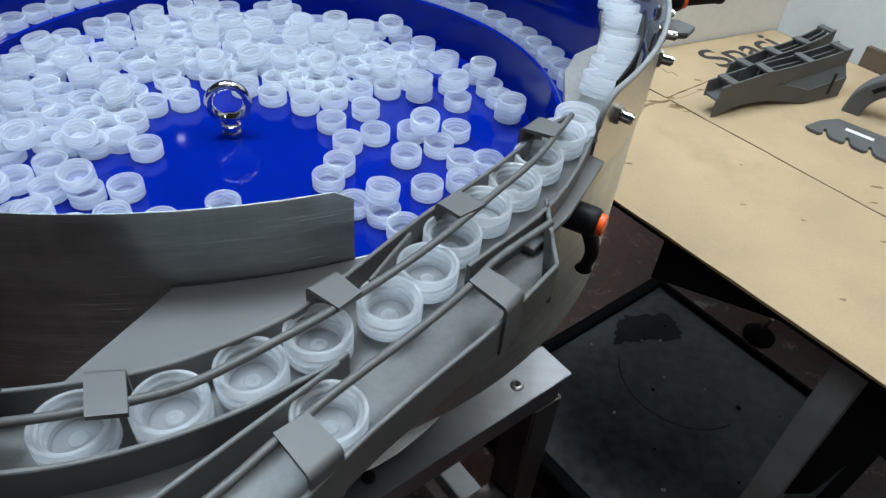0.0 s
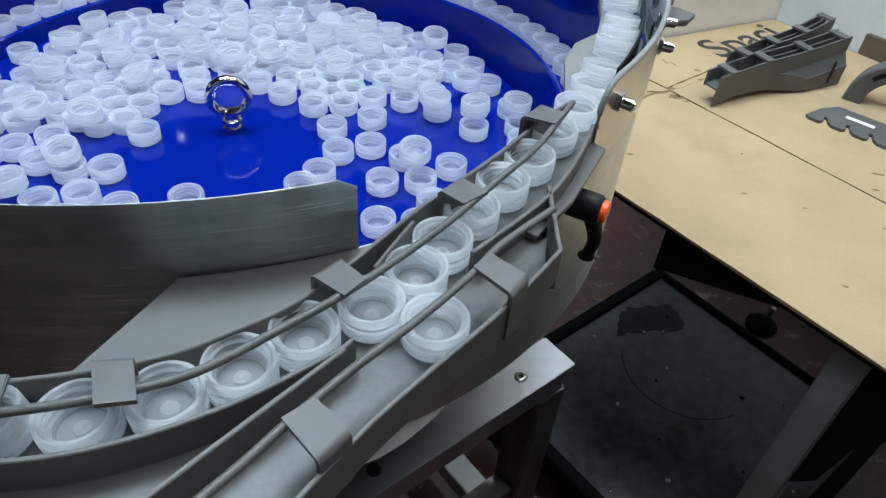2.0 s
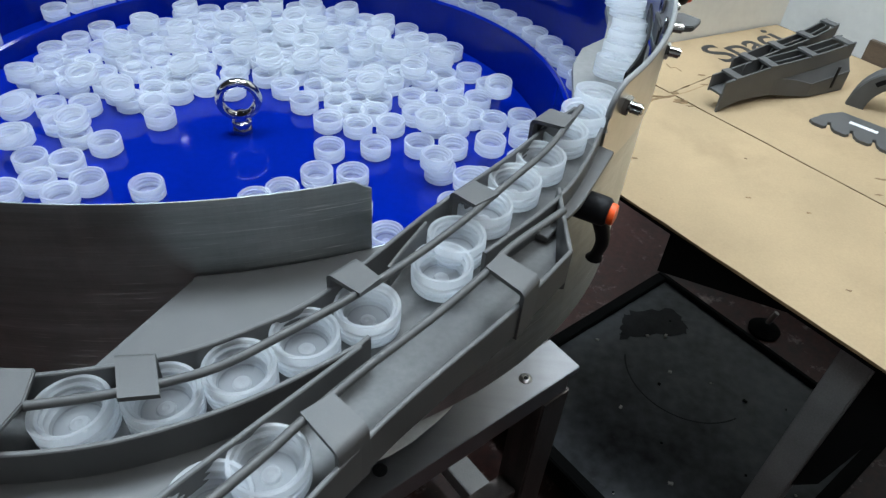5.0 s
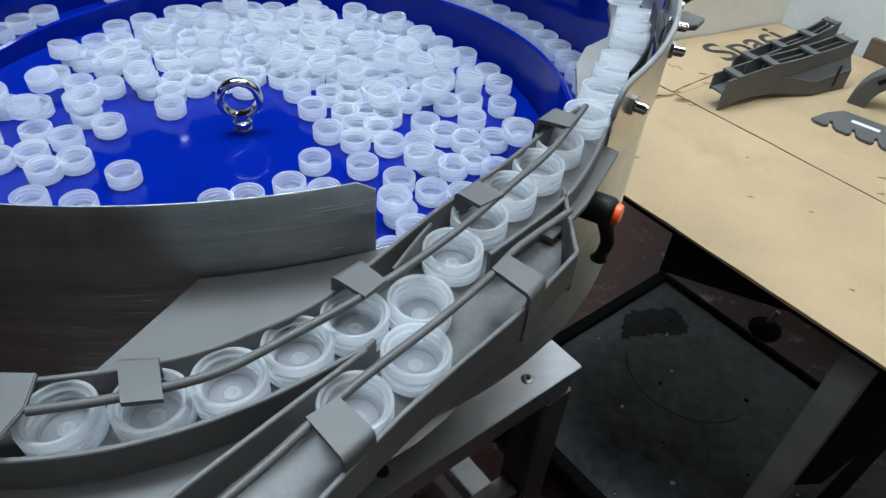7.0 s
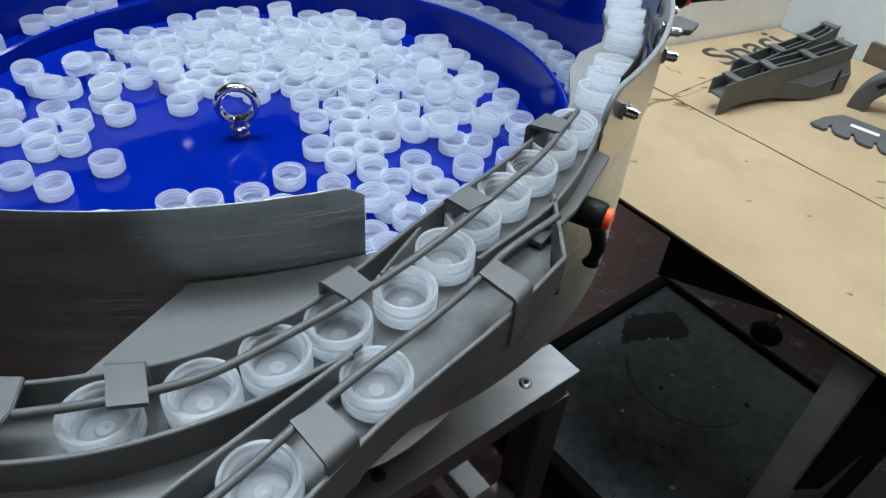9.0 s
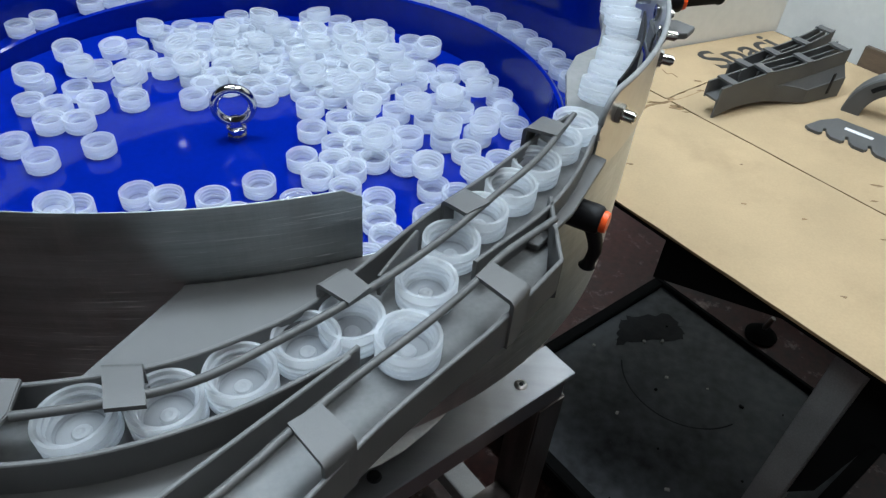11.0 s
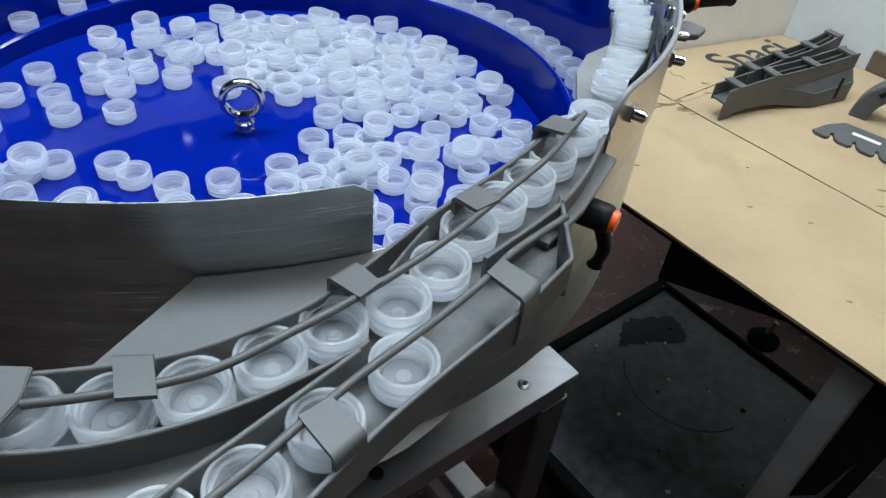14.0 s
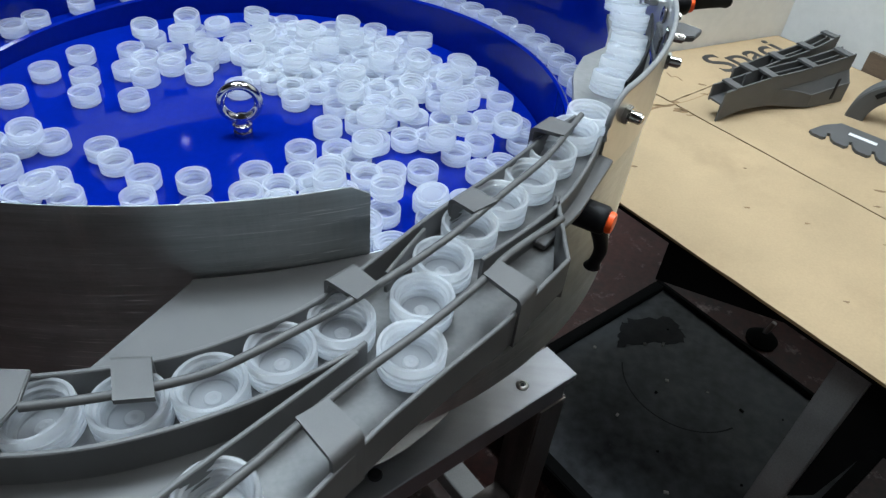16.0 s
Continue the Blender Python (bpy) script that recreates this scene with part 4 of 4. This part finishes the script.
scuff([(0.6186, 0.5046), (0.6310, 0.5190), (0.6479, 0.5302), (0.6640, 0.5360), (0.6811, 0.5481)], 0.0034, STAIN, "brown torn scuff on the tan cardboard")
scuff([(0.6400, 0.5215), (0.6520, 0.5380), (0.6640, 0.5450)], 0.0022, CARD_CUT, "brown torn scuff on the tan cardboard")
scuff([(0.6811, 0.5481), (0.7050, 0.5630), (0.7309, 0.5835), (0.7802, 0.6246)], 0.0011, CARD_CUT, "faint brown crease in the tan cardboard")
scuff([(0.6899, 0.6866), (0.6935, 0.6740), (0.6972, 0.6673), (0.7040, 0.6725), (0.7076, 0.6721), (0.7120, 0.6640), (0.7165, 0.6561)], 0.0016, STAIN, "dark squiggle scuff on the tan cardboard")


# ---- bottle caps ----
CAP_R, CAP_H = 0.018, 0.0172


def build_cap():
    """An open-topped screw cap: a floor halfway up, threaded inside, ribbed band outside, hollow below."""
    R, h = CAP_R, CAP_H
    f = h * 0.22
    prof = [(0, f - 0.0013), (R * 0.62, f - 0.0013), (R * 0.79, 0.0008), (R * 0.82, 0.0), (R * 0.90, 0.0), (R * 0.92, 0.0010), (R * 0.92, h * 0.45), (R, h * 0.475), (R, h * 0.62), (R * 0.965, h * 0.65), (R * 0.965, h * 0.69),
            (R, h * 0.72), (R, h * 0.94), (R * 0.98, h), (R * 0.89, h), (R * 0.86, h * 0.95), (R * 0.84, h * 0.89), (R * 0.76, h * 0.85), (R * 0.75, h * 0.81), (R * 0.82, h * 0.75), (R * 0.80, h * 0.68),
            (R * 0.72, h * 0.63), (R * 0.71, h * 0.59), (R * 0.78, h * 0.53), (R * 0.76, h * 0.46), (R * 0.66, h * 0.40), (R * 0.63, f + 0.0008), (R * 0.60, f), (R * 0.26, f - 0.0001), (R * 0.22, f + 0.0009), (R * 0.10, f + 0.0012), (0, f + 0.0006)]
    cap = obj("bottle_cap", lathe(prof, 36), MILKY, 24)
    band = [(R * 0.922, h * 0.06), (R * 0.985, h * 0.08), (R * 0.985, h * 0.15), (R * 0.935, h * 0.19), (R * 0.935, h * 0.22), (R * 0.99, h * 0.26), (R * 0.99, h * 0.33), (R * 0.94, h * 0.37),
            (R * 0.94, h * 0.395), (R * 0.985, h * 0.42), (R * 0.922, h * 0.44)]
    part("tamper_band", lathe(band, 36, closed=True), MILKY, cap, "ribbed milky band", 24)
    cap.data.materials.append(MILKY_THIN)
    for p in cap.data.polygons:
        if R * 0.24 < math.hypot(p.center.x, p.center.y) < R * 0.64 and abs(p.center.z - f) < 0.002:
            p.material_index = 1
    tagged(cap, "milky translucent plastic screw cap lying open side up", "bottle cap", "bottle caps in the feeder")
    return cap


CAP = build_cap()
MOVES = []          # (cap, rows of seconds and pose)
used_first = [False]


def cap_at(rows):
    m = rows[0][1]
    if not used_first[0]:
        used_first[0] = True
        CAP.matrix_world = m
        ob = CAP
    else:
        ob = copy_thing(CAP, m)
    MOVES.append((ob, rows))
    return ob


# -- the heap circling on the bottom: radius is kept, the angular pace depends on the place --
def pace(r, deg):
    """Degrees per second, clockwise."""
    a = (deg + 180) % 360 - 180
    w = 7.4 - 2.7 * math.exp(-((a - 80) / 55) ** 2)
    w += 3.6 * min(1, max(0, (r - 0.18) / 0.04)) * math.exp(-((a + 15) / 42) ** 2)
    return w + (11.0 - w) * min(1, max(0, (r - 0.31) / 0.05))


def drift(r, deg, t0, t1):
    n = max(1, int(abs(t1 - t0) / 0.25))
    dt = (t1 - t0) / n
    for _ in range(n):
        mid = deg - pace(r, deg) * dt / 2
        deg -= pace(r, mid) * dt
    return deg


TIMES = [0, 1, 2, 3, 4, 5, 6, 7, 8, 9, 10, 11, 12, 13, 14, 15, 16]
placed = []         # (level, array of plan places over TIMES, start angle, radius)


def try_cap(r, deg0, level, gap=0.0345):
    r = min(r, 0.346)          # stays clear of the ledge
    d, track, angles = deg0, [], []
    for i, t in enumerate(TIMES):
        if i:
            d = drift(r, d, TIMES[i - 1], t)
        angles.append(d)
        track.append(polar(r, d))
    arr = np.array([(p.x, p.y) for p in track])
    for lv, other, _, _ in placed:
        if lv == level and np.min(np.hypot(*(other - arr).T)) < gap:
            return False
    placed.append((level, arr, angles, r))
    return True


START = [(0.118, 17), (0.14, 357), (0.148, 339), (0.17, 6), (0.166, 26), (0.215, 38), (0.212, 354), (0.247, 1), (0.25, 32), (0.269, 9), (0.277, 355), (0.285, 347), (0.307, 356), (0.325, 7),
         (0.35, 17), (0.353, 35), (0.332, 26), (0.24, 326), (0.254, 341), (0.207, 323), (0.271, 325), (0.299, 32), (0.337, 44), (0.341, 53), (0.353, 61), (0.102, 45), (0.138, 40),
         (0.178, 41), (0.089, 72), (0.099, 217), (0.112, 204), (0.151, 205), (0.183, 235), (0.208, 226), (0.231, 217), (0.227, 231), (0.091, 145), (0.103, 165), (0.249, 182)]
START_UP = [(0.23, 328), (0.183, 232), (0.229, 7), (0.161, 206), (0.16, 81), (0.243, 66), (0.298, 76), (0.251, 181), (0.205, 163), (0.279, 115)]
MIDWAY = [(0.217, 200), (0.211, 222), (0.242, 212), (0.156, 261), (0.148, 287), (0.282, 167), (0.198, 177), (0.28, 181), (0.194, 153), (0.272, 150), (0.136, 318), (0.184, 333), (0.159, 343), (0.118, 346), (0.137, 20), (0.1, 23), (0.139, 4), (0.175, 2), (0.195, 346), (0.21, 358), (0.232, 348), (0.246, 354), (0.279, 352), (0.258, 329), (0.255, 316), (0.236, 12), (0.301, 11), (0.309, 3), (0.35, 18), (0.367, 29), (0.365, 40), (0.292, 25), (0.199, 36)]
END = [(0.156, 231), (0.157, 208), (0.197, 196), (0.14, 271), (0.124, 294), (0.185, 172), (0.185, 148), (0.152, 128), (0.233, 209), (0.188, 244), (0.113, 330), (0.144, 340), (0.146, 313),
       (0.183, 337), (0.234, 324), (0.263, 317), (0.259, 335), (0.267, 348), (0.23, 346), (0.259, 358), (0.101, 11), (0.14, 15), (0.161, 359), (0.196, 3), (0.232, 5), (0.266, 6),
       (0.301, 14), (0.338, 11), (0.172, 18), (0.211, 17), (0.246, 14), (0.193, 135)]
START_MORE = [(0.289, 24), (0.34, 28), (0.377, 28), (0.38, 23), (0.384, 18), (0.327, 8), (0.304, 359), (0.214, 8), (0.274, 3), (0.219, 58), (0.281, 49)]
START_MORE_UP = [(0.364, 32), (0.345, 15), (0.226, 44), (0.246, 31), (0.294, 28), (0.237, 13), (0.298, 38)]
for r, a in START:
    try_cap(r, a, 0, 0.028)
for r, a in START_MORE:
    try_cap(r, a, 0, 0.024)
for r, a in START_UP + START_MORE_UP:
    try_cap(r, a, 1, 0.027)
for r, a in MIDWAY:
    try_cap(r, drift(r, a, 9, 0), 0, 0.031)
for r, a in END:
    try_cap(r, drift(r, a, 16, 0), 0, 0.032)
heap = random.Random(21)
for level, tries, lo, hi, r_lo, r_hi, gap in ((0, 9000, 46, 205, 0.112, 0.346, 0.0242), (1, 700, 62, 178, 0.14, 0.33, 0.040),
                                              (0, 700, 205, 262, 0.16, 0.262, 0.033), (0, 40, 262, 300, 0.15, 0.30, 0.05),
                                              (1, 90, 178, 250, 0.18, 0.30, 0.05), (0, 60, 262, 320, 0.30, 0.35, 0.08)):
    for _ in range(tries):
        try_cap(math.sqrt(heap.uniform(r_lo ** 2, r_hi ** 2)), heap.uniform(lo, hi), level, gap)
for level, arr, angles, r in placed:
    spin, tip, lean = heap.uniform(0, 360), heap.uniform(-3, 3), heap.uniform(-3, 3)
    if level:
        tip, lean = heap.uniform(-9, 9), heap.uniform(-9, 9)
    else:
        tip = lean = 0
    z = 0.0002 + level * (CAP_H + 0.0015)
    over = len(MOVES) > 85 and heap.random() < 0.07
    if over:
        tip, z = tip + 180, z + CAP_H
    cap_at([(t, pose(x, y, z, tip, lean, spin + (a - angles[0]) * 0.8)) for t, (x, y), a in zip(TIMES, arr, angles)])

# -- the row climbing the spiral ledge --
row = random.Random(4)
for k in range(52):
    a0 = 8 + k * 4.95 + row.uniform(-0.25, 0.25)
    if a0 > 172 and row.random() < 0.4:
        continue
    spin = row.uniform(0, 360)
    rows = []
    for t in TIMES:
        a = a0 - 6.3 * t
        a_ledge = min(a, 165)
        p = polar(0.4125, a)
        rows.append((t, pose(*p, helix_z(a_ledge) - 0.0005, 0, 0, spin - 6.3 * t)))
    if a0 < 165 + 6.3 * 16:
        cap_at(rows)

# -- the queue that leaves the bowl: steps along the lane, s metres after its start --
FEED = [Vector(p) for p in [tuple(polar(0.4205, a)) for a in (75, 60, 45, 30, 18, 8, 0)] + [(0.418, -0.045), (0.404, -0.10), (0.379, -0.175)] + LANE]
feed_line = [FEED[0]]
for p, q in zip(FEED, FEED[1:]):
    for k in range(1, 9):
        feed_line.append(p.lerp(q, k / 8))
feed_s = np.r_[0, np.cumsum([(b - a).length for a, b in zip(feed_line, feed_line[1:])])]
lane0 = feed_s[(len(FEED) - len(LANE)) * 8]
feed_xy = np.array([(p.x, p.y) for p in feed_line])


def lane_point(s):
    return [float(np.interp(s + lane0, feed_s, feed_xy[:, k])) for k in (0, 1)]


PASS = [0.1, 1.0, 1.7, 2.3, 3.35, 4.0, 4.7, 5.4, 6.2, 7.25, 7.9, 8.5, 9.3, 10.1, 10.8, 11.5, 12.3, 13.3, 14.0, 14.75, 15.4] + [16.1 + 0.7 * k for k in range(16)]
STEP = [0.5 * k for k in range(33)]


def queue_s(n, t):
    """Where the n-th cap of the queue stands before it reaches the fork."""
    return 0.2 - 0.0368 * (n - float(np.interp(t, PASS, range(len(PASS)))))


def key_cap(n, keys):
    """keys: (seconds, s) on the main lane or (seconds, x, y) in the side lane. n: its number in the queue."""
    rng = random.Random(100 + n)
    spin, rows = rng.uniform(0, 360), []
    lag = (-0.020, -0.015, -0.008, 0.0, -0.017, -0.006, 0.002)[n % 7]
    first = keys[0][0] if keys else 99
    ts = [k[0] for k in keys]
    pts = [lane_point(k[1]) if len(k) == 2 else list(k[1:]) for k in keys]
    for t in STEP:
        up = 0.0
        if t < first - 1e-6:
            s = queue_s(n, t)
            s += lag * min(1, max(0, (0.05 - s) / 0.06))
            x, y = lane_point(s)
            up = min(1, max(0, (-s - 0.02) / 0.05)) if s < 0 else 0
        elif t <= ts[-1]:
            x, y = (float(np.interp(t, ts, [p[k] for p in pts])) for k in (0, 1))
        else:
            dt = t - ts[-1]
            run = 0.055 * min(dt, 1.5) + 0.028 * max(0, dt - 1.5)
            if len(keys[-1]) == 2:
                x, y = lane_point(keys[-1][1] + (0.3 * dt if keys[-1][1] > 0.395 else run * 0.8))
            else:
                x, y = Vector(pts[-1]) + Vector((-0.69, -0.72)) * run
        tilt = 13 * up
        a = math.degrees(math.atan2(y, x))
        z = FLOOR_T + 0.0001 + 0.006 * up
        lead = min(1, max(0, (0.118 - x) / 0.04)) if y > -0.58 else 0      # tips over at the end of the lane
        rows.append((t, pose(x, y, z + 0.0015 * lead, 0, -11 * lead, 0) @ pose(0, 0, 0, 0, 0, a) @ pose(0, 0, 0, -tilt, 0, 0) @ pose(0, 0, 0, 0, 0, spin - a + 12 * rng.uniform(-0.4, 1) + 9 * t)))
    cap_at(rows)


def queue_caps():
    # ahead of the fork at the start
    key_cap(-6, [(0, 0.220, -0.514), (0.5, 0.200, -0.539), (1, 0.186, -0.554), (1.5, 0.158, -0.584)])
    key_cap(-5, [(0, 0.392), (0.5, 0.411), (1, 0.428), (2.5, 0.430)])
    key_cap(-4, [(0, 0.352), (0.5, 0.378), (1, 0.392), (1.5, 0.393), (2, 0.394), (2.5, 0.394), (3, 0.399), (3.2, 0.418)])
    key_cap(-3, [(0, 0.313), (0.5, 0.338), (1, 0.356), (1.5, 0.357), (2.5, 0.358), (3, 0.363), (3.5, 0.393), (4, 0.411), (4.5, 0.428)])
    key_cap(-2, [(0, 0.275), (0.5, 0.300), (1, 0.321), (1.5, 0.322), (2.5, 0.323), (3, 0.326), (3.5, 0.355), (4, 0.374), (5, 0.405), (6.5, 0.411), (7, 0.411), (7.5, 0.418)])
    key_cap(-1, [(0, 0.232), (0.5, 0.264), (1, 0.2855), (1.5, 0.286), (2.5, 0.287), (3, 0.291), (3.5, 0.314), (4, 0.336), (5, 0.368), (6.5, 0.374), (7, 0.374), (7.5, 0.379), (8, 0.418)])
    key_cap(0, [(0, 0.196), (0.5, 0.222), (1, 0.246), (1.5, 0.247), (2, 0.248), (2.5, 0.252), (3, 0.256), (3.5, 0.278), (4, 0.297), (5, 0.332), (6.5, 0.339), (7, 0.339), (7.5, 0.345), (8, 0.365),
                (8.5, 0.400)])
    key_cap(1, [(1.0, 0.2), (1.5, 0.264, -0.442), (2, 0.262, -0.460), (2.5, 0.240, -0.486), (3, 0.223, -0.515), (3.5, 0.200, -0.544), (4, 0.174, -0.567)])
    key_cap(2, [(2, 0.249, -0.422), (2.5, 0.259, -0.456), (3, 0.243, -0.482), (3.5, 0.228, -0.504), (4, 0.214, -0.525), (4.5, 0.190, -0.552)])
    key_cap(3, [(2.5, 0.253, -0.416), (3, 0.257, -0.444), (3.5, 0.245, -0.474), (4, 0.237, -0.495), (4.5, 0.214, -0.525), (5, 0.190, -0.552)])
    key_cap(4, [(3.5, 0.218), (4, 0.260), (5, 0.296), (6.5, 0.303), (7, 0.303), (7.5, 0.307), (8, 0.327), (8.5, 0.363), (9, 0.390), (10, 0.425)])
    key_cap(5, [(4, 0.203), (4.5, 0.232), (5, 0.259), (6.5, 0.2685), (7, 0.269), (7.5, 0.271), (8, 0.291), (8.5, 0.320), (9, 0.346), (10, 0.385), (11.5, 0.405), (13, 0.406), (13.5, 0.407),
                (14, 0.424)])
    key_cap(6, [(4.5, 0.19), (5, 0.256, -0.418), (5.5, 0.254, -0.445), (6, 0.246, -0.472), (6.5, 0.233, -0.496), (7, 0.219, -0.517), (7.5, 0.200, -0.543), (8, 0.178, -0.561), (8.5, 0.155, -0.588)])
    key_cap(7, [(5.5, 0.204), (6, 0.252, -0.432), (6.5, 0.247, -0.459), (7, 0.244, -0.483), (7.5, 0.230, -0.504), (8, 0.210, -0.528), (8.5, 0.200, -0.541), (9, 0.192, -0.556)])
    key_cap(8, [(6.5, 0.252, -0.419), (7, 0.243, -0.447), (7.5, 0.246, -0.470), (8, 0.235, -0.491), (8.5, 0.232, -0.498), (9, 0.233, -0.497), (9.5, 0.21, -0.528), (10, 0.19, -0.556)])
    key_cap(9, [(7.5, 0.216), (8, 0.252), (8.5, 0.283), (9, 0.308), (10, 0.348), (11.5, 0.3675), (13.5, 0.369), (14, 0.388), (14.5, 0.424)])
    key_cap(10, [(8, 0.207), (8.5, 0.243), (9, 0.271), (10, 0.312), (11.5, 0.332), (13.5, 0.334), (14, 0.353), (14.5, 0.390), (15, 0.411), (15.5, 0.416), (16, 0.417)])
    key_cap(11, [(8.5, 0.202), (9, 0.228), (10, 0.275), (11.5, 0.2955), (13.5, 0.297), (14, 0.315), (14.5, 0.345), (15, 0.367), (15.5, 0.379), (16, 0.380)])
    key_cap(12, [(9.5, 0.206), (10, 0.236), (11, 0.262), (13.5, 0.2635), (14, 0.278), (14.5, 0.308), (15, 0.331), (15.5, 0.344), (16, 0.3445)])
    key_cap(13, [(10, 0.196), (10.5, 0.257, -0.435), (11, 0.247, -0.468), (11.5, 0.235, -0.495), (12, 0.226, -0.507), (12.5, 0.209, -0.533), (13, 0.195, -0.548), (13.5, 0.174, -0.565)])
    key_cap(14, [(11, 0.253, -0.424), (11.5, 0.252, -0.458), (12, 0.245, -0.479), (12.5, 0.235, -0.499), (13, 0.217, -0.518), (13.5, 0.204, -0.535), (14, 0.185, -0.562)])
    key_cap(15, [(11.5, 0.254, -0.417), (12, 0.248, -0.441), (12.5, 0.249, -0.462), (13, 0.241, -0.484), (13.5, 0.229, -0.503), (14, 0.211, -0.528), (14.5, 0.189, -0.555), (15, 0.171, -0.569)])
    key_cap(16, [(12.5, 0.250, -0.425), (13, 0.249, -0.447), (13.5, 0.248, -0.470), (14, 0.242, -0.489), (14.5, 0.229, -0.505), (15, 0.214, -0.526), (15.5, 0.198, -0.544), (16, 0.175, -0.568)])
    key_cap(17, [(13.5, 0.214), (14, 0.240), (14.5, 0.271), (15, 0.291), (15.5, 0.3075), (16, 0.308)])
    key_cap(18, [(14, 0.202), (14.5, 0.226), (15, 0.249), (15.5, 0.271), (16, 0.272)])
    key_cap(19, [(15, 0.252, -0.428), (15.5, 0.243, -0.453), (16, 0.246, -0.478)])
    key_cap(20, [(15.5, 0.256, -0.417), (16, 0.248, -0.441)])
    for n in range(21, 36):
        key_cap(n, [])


queue_caps()


def motions():
    for ob, rows in MOVES:
        walk(ob, rows)


motions()
